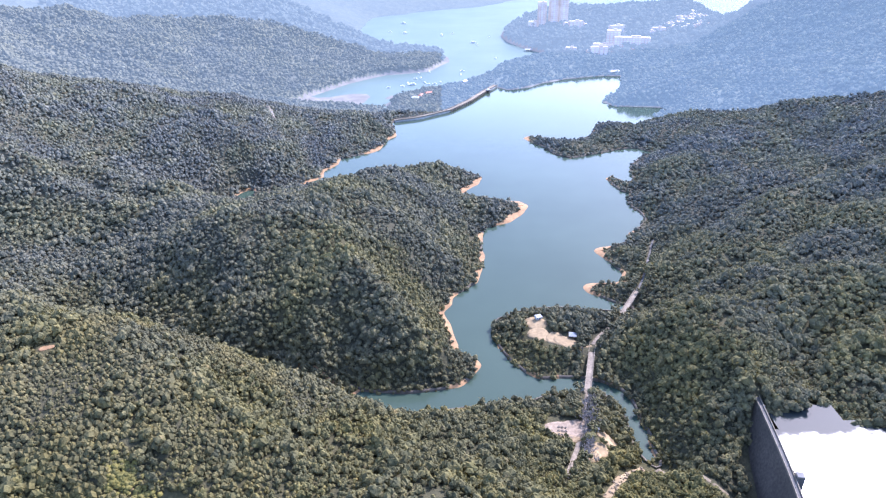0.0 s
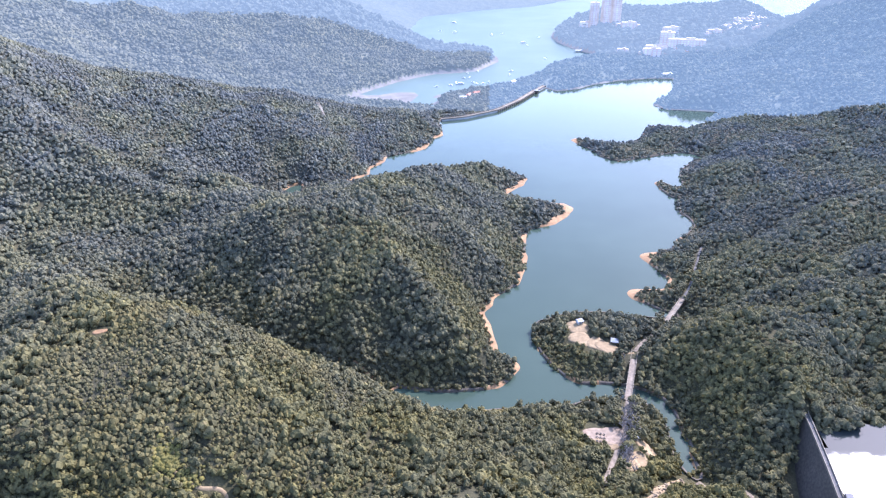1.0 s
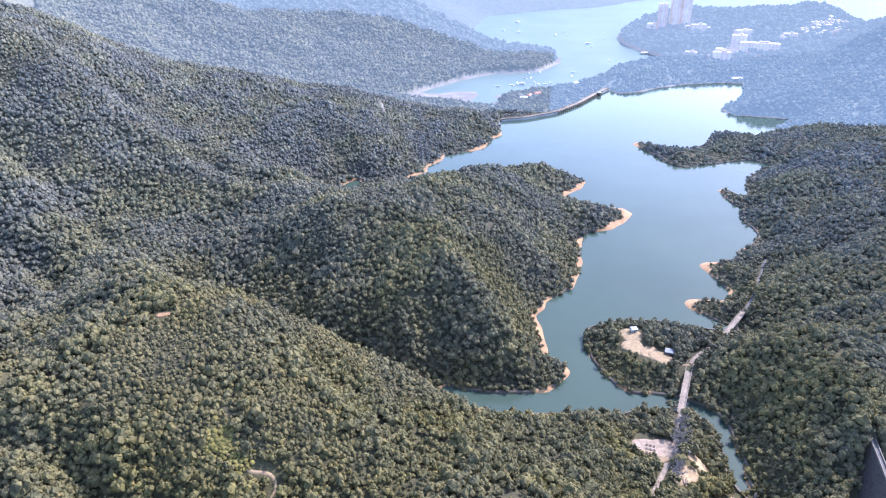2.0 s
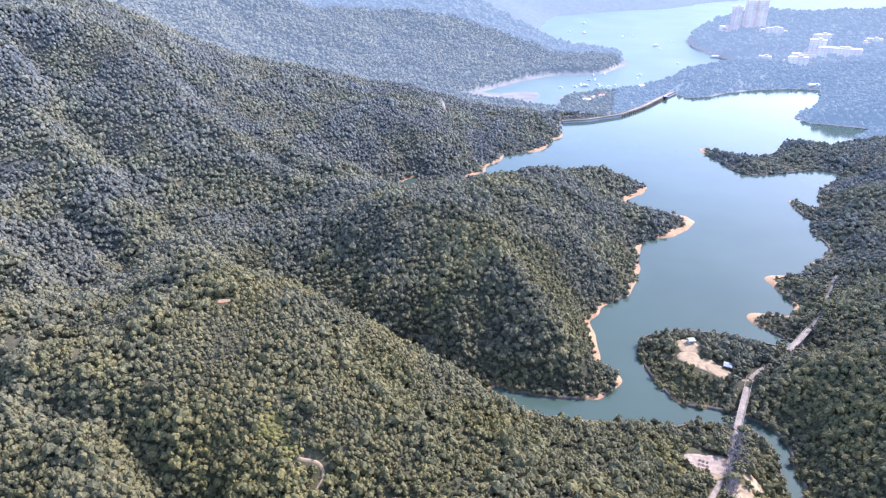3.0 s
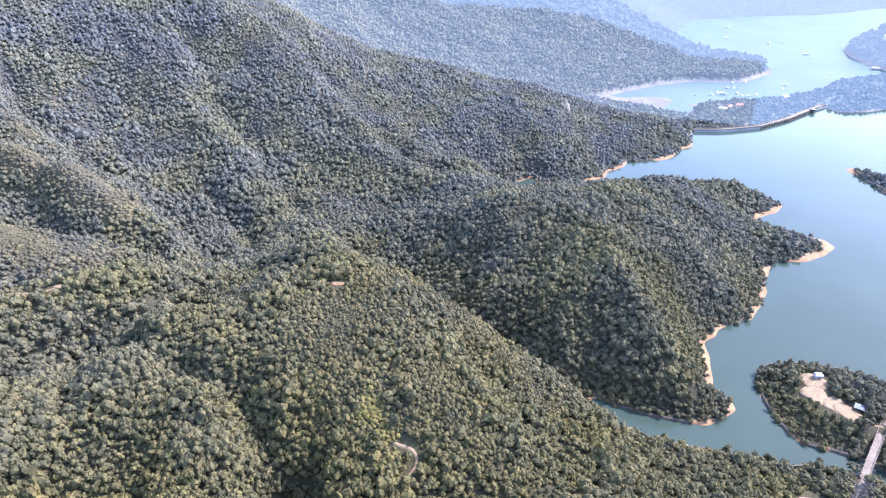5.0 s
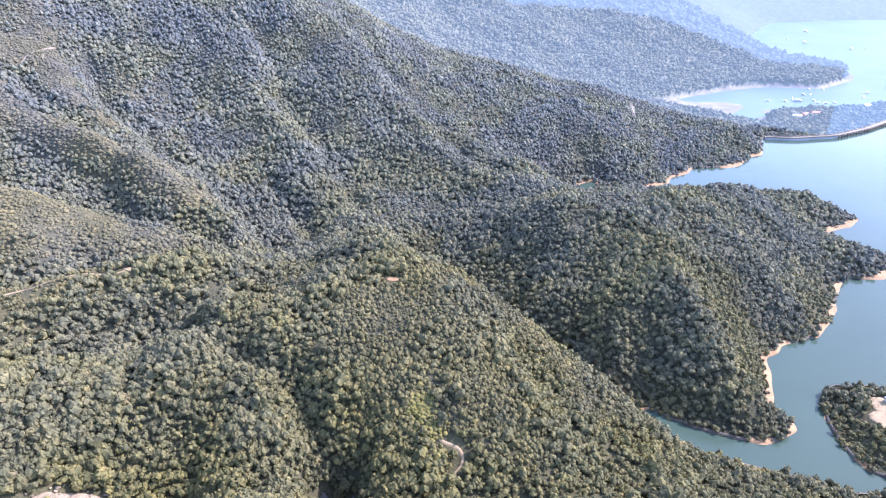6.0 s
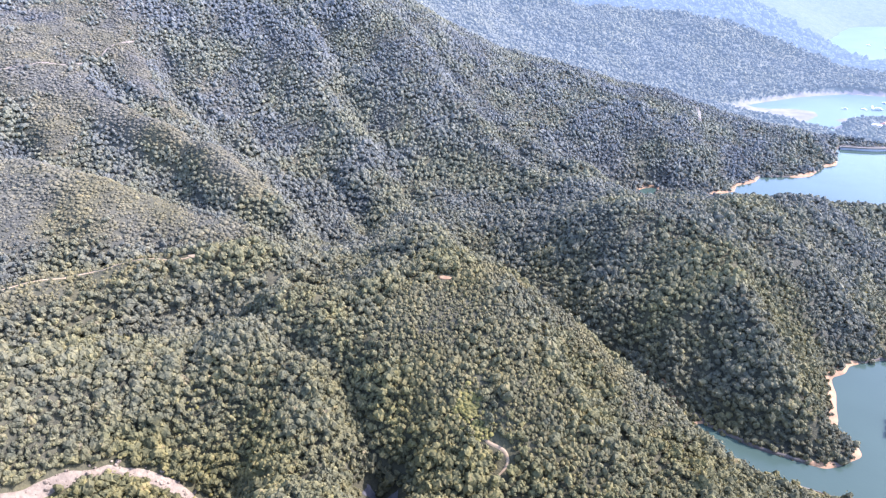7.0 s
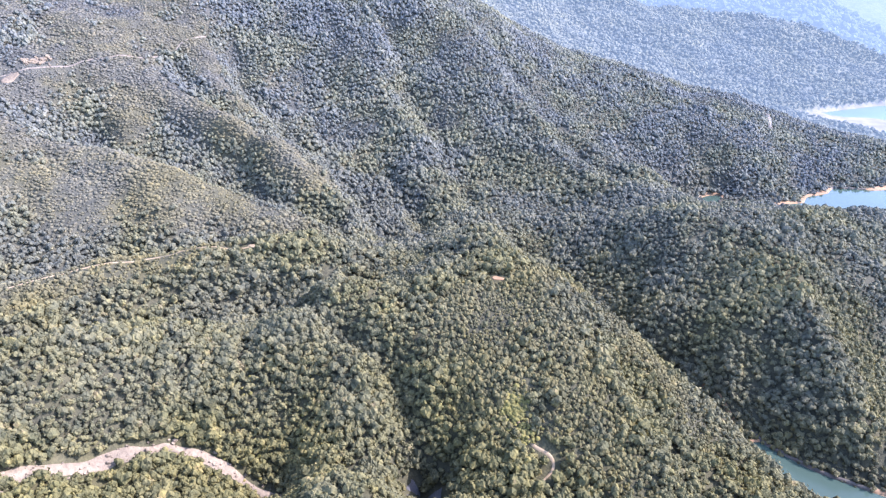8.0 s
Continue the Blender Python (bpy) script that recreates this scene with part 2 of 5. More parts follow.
RIDGE_TRAIL = [(-511, 85, 125), (-511, 107, 123), (-507, 133, 119), (-491, 178, 114), (-475, 208, 113), (-443, 253, 111)]
HILL_ROAD = [(-889, 480, 223), (-883, 448, 212), (-871, 416, 205), (-867, 375, 201), (-872, 351, 199), (-879, 288, 199), (-885, 253, 199), (-889, 216, 194)]
VALLEY_ROAD = [(-194, 208, 34), (-207, 199, 40), (-212, 198, 50), (-212, 205, 60)]
QUARRY = [(758, 2191, 30), (839, 2312, 45), (920, 2409, 60), (774, 2064, 28)]
SCHOOL = [(551, 1920, 18)]
LOW_BLOCKS = [(428, 1897, 14), (482, 1924, 18), (449, 1882, 10), (379, 1934, 8)]
TOWERS = [(343, 2292, 26), (383, 2301, 26), (413, 2298, 28)]
MID_BLOCKS = [(423, 2207, 28), (440, 2195, 26), (465, 2215, 30), (319, 2297, 20), (551, 2107, 24), (645, 2065, 26), (679, 2093, 28)]
PIER_HOUSE = [(270, 2046, -12)]
SHORE_HOUSE = [(433, 1631, 14)]
DOWNSTREAM_HOUSES = [(-56, 1388, -8), (-26, 1426, -8), (55, 1531, -6), (-44, 1407, -8)]
STEPS_LINE = [(-304, 1121, 52), (-291, 1091, 48), (-279, 1060, 42)]
BARE_SPOTS = [(-255, 340, 109), (-889, 230, 201), (-363, 220, 96), (-423, 122, 98), (-349, 283, 99), (-446, 250, 111), (-429, 98, 100), (-403, 309, 110)]
RELIEF = [PENINSULA_CREST, PENINSULA_SPURS, NEAR_CREST, NEAR_TOP, NEAR_GULLY, NORTH_SPUR, NORTH_STREAM, NORTH_HOLLOW, TRAIL_RIDGE, TRAIL_HOLLOW, WEST_SLOPE, WEST_GULLY, WEST_PEAK, WEST_TAIL, VALLEY, BRIDGE_NECK, HUT_POINT, EAST_FOOT, EAST_SLOPE, SPIT_CREST, BAY_HILLS, EAST_HILLS, TOWN_RELIEF, DAM_HILLS, SOUTH_BANK, WEST_SPUR, WEST_FOLD, WEST_RIB, PEAK_RIBS, PEAK_FOLDS]
# end of the plan

# ---- materials ----
POOL_LEE = 336.0
def material(name):
    m = bpy.data.materials.new(name)
    m.use_nodes = True
    n = m.node_tree.nodes
    return m, n, m.node_tree.links, n["Principled BSDF"]


def noise_node(n, l, scale, detail=4.0, rough=0.6, coord=None):
    tex = n.new("ShaderNodeTexNoise")
    tex.inputs["Scale"].default_value, tex.inputs["Detail"].default_value, tex.inputs["Roughness"].default_value = scale, detail, rough
    if coord is None:
        coord = n.new("ShaderNodeNewGeometry").outputs["Position"]
    l.new(coord, tex.inputs["Vector"])
    return tex


def ramp(n, l, source, stops):
    r = n.new("ShaderNodeValToRGB")
    e = r.color_ramp.elements
    while len(e) < len(stops):
        e.new(0.5)
    for k, (p, c) in zip(e, stops):
        k.position, k.color = p, (*c, 1)
    l.new(source, r.inputs[0])
    return r


def mixed(n, l, a, b, fac, how="MIX"):
    m = n.new("ShaderNodeMix")
    m.data_type, m.blend_type = "RGBA", how
    for sock, v in ((m.inputs[0], fac), (m.inputs[6], a), (m.inputs[7], b)):
        if isinstance(v, (int, float)):
            sock.default_value = v
        elif isinstance(v, tuple):
            sock.default_value = (*v, 1)
        else:
            l.new(v, sock)
    return m.outputs[2]


def bumped(n, l, bsdf, height, strength, distance):
    b = n.new("ShaderNodeBump")
    b.inputs["Strength"].default_value, b.inputs["Distance"].default_value = strength, distance
    l.new(height, b.inputs["Height"])
    l.new(b.outputs[0], bsdf.inputs["Normal"])


def speckled(name, colours, scale, roughness=0.9, bump=0.4, depth=0.3, big=0.03):
    """Earth, rock, concrete: two scales of mottling, with relief."""
    m, n, l, p = material(name)
    a, b = noise_node(n, l, scale, 6), noise_node(n, l, big, 3)
    ca = ramp(n, l, a.outputs[0], [(0.3, colours[0]), (0.7, colours[1])])
    cb = ramp(n, l, b.outputs[0], [(0.35, (0.7, 0.7, 0.7)), (0.65, (1.15, 1.15, 1.15))])
    l.new(mixed(n, l, ca.outputs[0], cb.outputs[0], 1.0, "MULTIPLY"), p.inputs["Base Color"])
    p.inputs["Roughness"].default_value = roughness
    bumped(n, l, p, a.outputs[0], bump, depth)
    return m


def leafy(name, stops, patch, leaf=0.9, gloss=0.7, bump=0.4, shine=0.015, glow=None, through_leaf=0.3, haze_tints=None):
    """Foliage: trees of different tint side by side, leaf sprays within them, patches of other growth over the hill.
    The tints given last take over with distance: aerial haze painted into the leaf colour."""
    m, n, l, p = material(name)
    geo = n.new("ShaderNodeNewGeometry")
    tree = noise_node(n, l, 0.15, 2, 0.5)
    own = ramp(n, l, tree.outputs[0], [(0.28 + 0.44 * k, c) for k, c in stops])
    c = own.outputs[0]
    if haze_tints:
        other = ramp(n, l, tree.outputs[0], [(0.28 + 0.44 * k, q) for k, q in haze_tints])
        # the painted haze grows with distance from the spot below the camera
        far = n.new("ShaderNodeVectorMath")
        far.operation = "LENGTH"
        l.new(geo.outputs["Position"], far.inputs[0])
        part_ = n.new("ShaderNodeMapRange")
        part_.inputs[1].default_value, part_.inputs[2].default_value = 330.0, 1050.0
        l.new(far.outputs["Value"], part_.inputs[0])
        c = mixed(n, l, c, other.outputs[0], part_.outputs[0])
    spray = ramp(n, l, geo.outputs["Random Per Island"], [(0.0, (0.86, 0.87, 0.88)), (0.85, (1.08, 1.07, 1.04)), (1.0, (1.2, 1.16, 1.0))])
    clump = noise_node(n, l, leaf, 3, 0.65)
    shade = ramp(n, l, clump.outputs[0], [(0.3, (0.8, 0.81, 0.83)), (0.7, (1.17, 1.16, 1.1))])
    wide = noise_node(n, l, 0.012, 4, 0.6)
    kind = ramp(n, l, wide.outputs[0], [(0.42, (1, 1, 1)), (0.6, patch)])
    stand = noise_node(n, l, 0.045, 3, 0.55)
    tone = ramp(n, l, stand.outputs[0], [(0.3, (0.8, 0.82, 0.86)), (0.7, (1.18, 1.16, 1.08))])
    for other in (spray, shade, kind, tone):
        c = mixed(n, l, c, other.outputs[0], 1.0, "MULTIPLY")
    l.new(c, p.inputs["Base Color"])
    p.inputs["Roughness"].default_value = gloss
    p.inputs["Specular IOR Level"].default_value = shine
    # emission that imitates haze in front of leaves that give off no light
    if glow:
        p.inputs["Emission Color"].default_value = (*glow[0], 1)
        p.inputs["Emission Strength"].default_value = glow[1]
    bumped(n, l, p, clump.outputs[0], bump, 0.6)
    if through_leaf:
        # sunlight that shines through the leaves
        lit = n.new("ShaderNodeBsdfTranslucent")
        l.new(mixed(n, l, c, (1.5, 1.35, 0.8), 1.0, "MULTIPLY"), lit.inputs[0])
        both = n.new("ShaderNodeMixShader")
        both.inputs[0].default_value = through_leaf
        l.new(p.outputs[0], both.inputs[1])
        l.new(lit.outputs[0], both.inputs[2])
        l.new(both.outputs[0], n["Material Output"].inputs[0])
    return m


def water(name, deep, silt, rough, wave, height):
    m, n, l, p = material(name)
    a = noise_node(n, l, 0.006, 3)
    c = ramp(n, l, a.outputs[0], [(0.35, deep), (0.7, silt)])
    l.new(c.outputs[0], p.inputs["Base Color"])
    p.inputs["Roughness"].default_value = rough
    p.inputs["IOR"].default_value = 1.33
    b = noise_node(n, l, wave, 3)
    bumped(n, l, p, b.outputs[0], 0.25, height)
    return m


WOOD_TINTS = [(0.0, (0.062, 0.063, 0.039)), (0.3, (0.089, 0.085, 0.049)), (0.6, (0.115, 0.105, 0.057)), (0.85, (0.145, 0.129, 0.064)), (1.0, (0.164, 0.133, 0.074))]
# greyer, bluer leaf tints that put distance haze into the base colour
HAZE_TINTS = [(0.0, (0.112, 0.119, 0.117)), (0.5, (0.13, 0.136, 0.13)), (1.0, (0.147, 0.148, 0.137))]
FOREST = leafy("forest_leaves", WOOD_TINTS, (1.15, 1.1, 0.85), 0.9, through_leaf=0.2, bump=0.8, haze_tints=HAZE_TINTS)
SCRUB = leafy("scrub_leaves", [(0.0, (0.086, 0.079, 0.043)), (0.5, (0.114, 0.102, 0.053)), (1.0, (0.145, 0.123, 0.06))], (1.12, 1.06, 0.84), 1.0, through_leaf=0.2, haze_tints=[(0.0, (0.098, 0.096, 0.089)), (0.5, (0.116, 0.112, 0.101)), (1.0, (0.135, 0.126, 0.11))])
# far woods glow blue in place of haze, less in the west, off the sun
WEST_FAR_WOOD = leafy("western_woods_haze_glow", [(0.0, (0.066, 0.068, 0.056)), (0.6, (0.084, 0.085, 0.068)), (1.0, (0.104, 0.102, 0.08))], (1.1, 1.06, 0.94), 0.3, bump=0.3, gloss=0.9, shine=0.0, glow=((0.4, 0.55, 0.71), 0.078), through_leaf=0)
FAR_WOOD = leafy("far_woods_haze_glow", [(0.0, (0.058, 0.062, 0.052)), (0.6, (0.075, 0.08, 0.066)), (1.0, (0.094, 0.096, 0.078))], (1.08, 1.04, 0.95), 0.3, bump=0.3, gloss=0.9, shine=0.0, glow=((0.36, 0.54, 0.75), 0.122), through_leaf=0)
HAZE_GLOW_WOOD = leafy("farthest_woods_haze_glow", [(0.0, (0.04, 0.045, 0.04)), (1.0, (0.06, 0.066, 0.056))], (1.05, 1.02, 0.97), 0.2, bump=0.3, gloss=0.9, shine=0.0, glow=((0.46, 0.62, 0.78), 0.145), through_leaf=0)
UNDERGROWTH = leafy("undergrowth", [(0.0, (0.042, 0.04, 0.026)), (1.0, (0.064, 0.059, 0.037))], (1.1, 1.05, 0.85), 0.7, bump=1.0, through_leaf=0, haze_tints=[(0.0, (0.052, 0.052, 0.046)), (1.0, (0.074, 0.072, 0.062))])
SAND = speckled("bare_shore", [(0.19, 0.102, 0.043), (0.285, 0.17, 0.078)], 0.25, 0.95, 0.3, 0.3)
EARTH = speckled("bare_earth", [(0.18, 0.124, 0.06), (0.29, 0.205, 0.108)], 0.3, 0.95, 0.3, 0.3)
ROCK = speckled("stream_rock", [(0.11, 0.08, 0.046), (0.2, 0.15, 0.09)], 0.35, 0.85, 0.8, 0.8)
WORN_ROAD = speckled("worn_road", [(0.1, 0.078, 0.054), (0.21, 0.168, 0.12)], 0.5, 0.9, 0.3, 0.1, 0.15)
COURT = speckled("pinkish_paving", [(0.14, 0.1, 0.065), (0.24, 0.178, 0.122)], 0.35, 0.9, 0.2, 0.1, 0.2)
CONCRETE = speckled("pale_concrete", [(0.13, 0.106, 0.074), (0.2, 0.166, 0.119)], 0.6, 0.85, 0.2, 0.1)
# set darker than granite, so the upper dam's face looks shaded
MASONRY = speckled("granite_masonry", [(0.028, 0.022, 0.016), (0.075, 0.061, 0.047)], 0.5, 0.85, 0.4, 0.3)
ASPHALT = speckled("grey_road", [(0.06, 0.056, 0.051), (0.11, 0.102, 0.093)], 0.8, 0.9, 0.2, 0.1)
LAKE = water("lake_water", (0.034, 0.051, 0.037), (0.042, 0.062, 0.045), 0.11, 0.35, 0.2)
LAKE.node_tree.nodes["Principled BSDF"].inputs["Specular IOR Level"].default_value = 0.22
SEA = water("sea_water", (0.094, 0.13, 0.122), (0.112, 0.149, 0.138), 0.45, 0.12, 0.3)
SEA.node_tree.nodes["Principled BSDF"].inputs["Specular IOR Level"].default_value = 0.05
POOL = water("upper_pool_water", (0.025, 0.03, 0.03), (0.035, 0.04, 0.036), 0.16, 0.9, 0.05)
# the wind ruffles the open water; it lies calm in the lee of the wooded head of the pool
POOL.node_tree.nodes["Principled BSDF"].inputs["Specular IOR Level"].default_value = 0.4
pn, pl = POOL.node_tree.nodes, POOL.node_tree.links
px = pn.new("ShaderNodeSeparateXYZ")
pl.new(pn.new("ShaderNodeNewGeometry").outputs["Position"], px.inputs[0])
lee = pn.new("ShaderNodeMath")
lee.operation = "MULTIPLY_ADD"
lee.inputs[1].default_value = 22.0
gust = noise_node(pn, pl, 0.09, 3, 0.6)
pl.new(gust.outputs[0], lee.inputs[0])
pl.new(px.outputs[1], lee.inputs[2])
calm = pn.new("ShaderNodeMapRange")
calm.inputs[1].default_value, calm.inputs[2].default_value = POOL_LEE, POOL_LEE + 6
calm.inputs[3].default_value, calm.inputs[4].default_value = 0.24, 0.015
pl.new(lee.outputs[0], calm.inputs[0])
pl.new(calm.outputs[0], pn["Principled BSDF"].inputs["Roughness"])
DAM_STONE = speckled("pale_dam_granite", [(0.27, 0.265, 0.255), (0.4, 0.39, 0.375)], 0.4, 0.9, 0.3, 0.2)
WHITE_WALL = speckled("white_render", [(0.42, 0.4, 0.37), (0.56, 0.54, 0.5)], 0.4, 0.8, 0.1, 0.05)
ROOF_GREY = speckled("grey_roof", [(0.30, 0.30, 0.31), (0.42, 0.42, 0.43)], 0.8, 0.7, 0.2, 0.05)
ROOF_DARK = speckled("weathered_roof", [(0.09, 0.085, 0.08), (0.15, 0.14, 0.13)], 0.8, 0.8, 0.2, 0.05)
# unlit town walls and windows, given emission that imitates haze
HAZE_GLOW_WALL = speckled("pale_wall_haze_glow", [(0.22, 0.212, 0.2), (0.29, 0.278, 0.262)], 0.1, 0.9, 0.05, 0.05)
HAZE_GLOW_WALL.node_tree.nodes["Principled BSDF"].inputs["Emission Color"].default_value = (0.78, 0.74, 0.74, 1)
HAZE_GLOW_WALL.node_tree.nodes["Principled BSDF"].inputs["Emission Strength"].default_value = 0.1
HAZE_GLOW_GLASS = speckled("window_haze_glow", [(0.25, 0.27, 0.3), (0.32, 0.34, 0.37)], 0.1, 0.6, 0.05, 0.05)
HAZE_GLOW_GLASS.node_tree.nodes["Principled BSDF"].inputs["Emission Color"].default_value = (0.5, 0.62, 0.9, 1)
HAZE_GLOW_GLASS.node_tree.nodes["Principled BSDF"].inputs["Emission Strength"].default_value = 0.16
DARK_GLASS = speckled("dark_window_glass", [(0.04, 0.05, 0.06), (0.07, 0.08, 0.09)], 0.5, 0.2, 0.05, 0.02)
TILE_RED = speckled("red_tile", [(0.30, 0.12, 0.08), (0.42, 0.2, 0.13)], 1.2, 0.8, 0.3, 0.05)
BANK = speckled("bare_bank_earth", [(0.06, 0.048, 0.034), (0.125, 0.1, 0.07)], 0.4, 0.95, 0.4, 0.3)
YELLOW_SCRUB = leafy("yellow_scrub", [(0.0, (0.12, 0.11, 0.045)), (0.5, (0.17, 0.15, 0.055)), (1.0, (0.22, 0.185, 0.075))], (1.1, 1.05, 0.85), 1.0)
BARK = speckled("grey_bark", [(0.16, 0.14, 0.12), (0.32, 0.285, 0.25)], 1.5, 0.95, 0.4, 0.1)
HULL = speckled("white_hull", [(0.66, 0.66, 0.66), (0.8, 0.8, 0.8)], 0.5, 0.4, 0.05, 0.02)
# mud lightened by blue-grey emission that stands in for haze
HAZE_GLOW_MUD = speckled("far_shore_haze_glow", [(0.085, 0.078, 0.068), (0.125, 0.115, 0.1)], 0.05, 0.95, 0.2, 0.3)
HAZE_GLOW_MUD.node_tree.nodes["Principled BSDF"].inputs["Specular IOR Level"].default_value = 0.0
HAZE_GLOW_MUD.node_tree.nodes["Principled BSDF"].inputs["Emission Color"].default_value = (0.55, 0.6, 0.68, 1)
HAZE_GLOW_MUD.node_tree.nodes["Principled BSDF"].inputs["Emission Strength"].default_value = 0.12



# ---- the lie of the land ----
def value_noise(x, y, size, seed):
    """Smooth random values, by a lattice of the given size in metres."""
    table = np.random.RandomState(seed).rand(256, 256)
    u, v = x / size, y / size
    i, j = np.floor(u).astype(int), np.floor(v).astype(int)
    u, v = u - i, v - j
    u, v = u * u * (3 - 2 * u), v * v * (3 - 2 * v)
    i0, i1, j0, j1 = i % 256, (i + 1) % 256, j % 256, (j + 1) % 256
    return (table[i0, j0] * (1 - u) + table[i1, j0] * u) * (1 - v) + (table[i0, j1] * (1 - u) + table[i1, j1] * u) * v - 0.5


def fractal(x, y, size, seed, octaves=3):
    return sum(value_noise(x + 37.7 * k, y - 91.3 * k, size / 2 ** k, seed + k) / 1.9 ** k for k in range(octaves))


def edge_distance(x, y, loop):
    """Metres to the edge of a closed outline; negative inside it."""
    best, inside = np.full(x.shape, 1e12), np.zeros(x.shape, bool)
    for (x0, y0), (x1, y1) in zip(loop, loop[1:] + loop[:1]):
        dx, dy = x1 - x0, y1 - y0
        s = np.clip(((x - x0) * dx + (y - y0) * dy) / max(dx * dx + dy * dy, 1e-9), 0, 1)
        best = np.minimum(best, (x - x0 - s * dx) ** 2 + (y - y0 - s * dy) ** 2)
        if y0 != y1:
            inside ^= ((y0 > y) != (y1 > y)) & (x < dx * (y - y0) / dy + x0)
    return np.where(inside, -1, 1) * np.sqrt(best)


def line_distance(x, y, line):
    best = np.full(x.shape, 1e12)
    for (x0, y0, *_), (x1, y1, *_) in zip(line, line[1:]):
        dx, dy = x1 - x0, y1 - y0
        s = np.clip(((x - x0) * dx + (y - y0) * dy) / max(dx * dx + dy * dy, 1e-9), 0, 1)
        best = np.minimum(best, (x - x0 - s * dx) ** 2 + (y - y0 - s * dy) ** 2)
    return np.sqrt(best)


def wavy(loop, seed, size=22.0, swing=3.0, step=9.0):
    """An outline with the small bays and points that a shore has."""
    out = []
    for (x0, y0), (x1, y1) in zip(loop, loop[1:] + loop[:1]):
        k = max(1, int(math.hypot(x1 - x0, y1 - y0) / step))
        out += [(x0 + (x1 - x0) * i / k, y0 + (y1 - y0) * i / k) for i in range(k)]
    p = np.array(out)
    return [(float(a), float(b)) for a, b in zip(p[:, 0] + swing * fractal(p[:, 0], p[:, 1], size, seed, 2), p[:, 1] + swing * fractal(p[:, 0], p[:, 1], size, seed + 9, 2))]


LAKE_LOOP = wavy(SHORE_WEST + SHORE_PENINSULA + SHORE_INLET + SHORE_CHANNEL + SHORE_EAST + SHORE_SPIT + SHORE_DAM, 5)
SEA_LOOP = SEA_EDGE
POOL_LOOP = UPPER_POOL


def smooth(a, b, v):
    s = np.clip((v - a) / (b - a), 0, 1)
    return s * s * (3 - 2 * s)


class Relief:
    """Hardy's multiquadric surface through ridge and valley lines."""

    def __init__(self, points, soft):
        self.p, self.soft = np.array(points, float), soft
        d = np.hypot(self.p[:, None, 0] - self.p[None, :, 0], self.p[:, None, 1] - self.p[None, :, 1])
        k = np.sqrt(d * d + soft * soft)
        n = len(self.p)
        a = np.zeros((n + 1, n + 1))
        a[:n, :n], a[:n, n], a[n, :n] = k - 0.6 * np.eye(n), 1, 1
        self.w = np.linalg.solve(a, np.append(self.p[:, 2], 0))

    def __call__(self, x, y):
        z = np.full(x.shape, self.w[-1])
        for (px, py, _), w in zip(self.p, self.w):
            z += w * np.sqrt((x - px) ** 2 + (y - py) ** 2 + self.soft ** 2)
        return z


def along(line, step=30.0):
    out = []
    for a, b in zip(line, line[1:]):
        k = max(1, int(math.hypot(b[0] - a[0], b[1] - a[1]) / step))
        out += [tuple(a[c] + (b[c] - a[c]) * i / k for c in range(3)) for i in range(k)]
    return out + [line[-1]]


shore_points = [(x, y, 1.0) for part_ in (SHORE_WEST, SHORE_PENINSULA, SHORE_INLET, SHORE_CHANNEL, SHORE_EAST, SHORE_SPIT, SHORE_DAM) for x, y in part_]
LAND = Relief(shore_points + [(x, y, -14) for x, y in SEA_EDGE] + [p for line in RELIEF for p in line], 12.0)
def reach(x, y):
    r = 0.5 + 1.5 * np.maximum(fractal(x, y, 45, 71, 2) + 0.05, 0)
    for bx, by, br in BEACH_POINTS:
        r = np.maximum(r, br * np.exp(-((x - bx) ** 2 + (y - by) ** 2) / (1.5 * br + 4) ** 2))
    return r


GULLIES = [(GULLY_A, 15, 16), (GULLY_B, 13, 15), (GULLY_C, 17, 18), (GULLY_D, 14, 20), (GULLY_E, 13, 20), (GULLY_F, 15, 11), (GULLY_G, 10, 16),
           (GULLY_H, 13, 20), (GULLY_I, 11, 17), (GULLY_J, 7, 12), (GULLY_K, 8, 15), (GULLY_L, 7, 13), (GULLY_M, 9, 13), (GULLY_N, 9, 13), (GULLY_O, 8, 12), (GULLY_P, 10, 17), (GULLY_Q, 9, 15)]


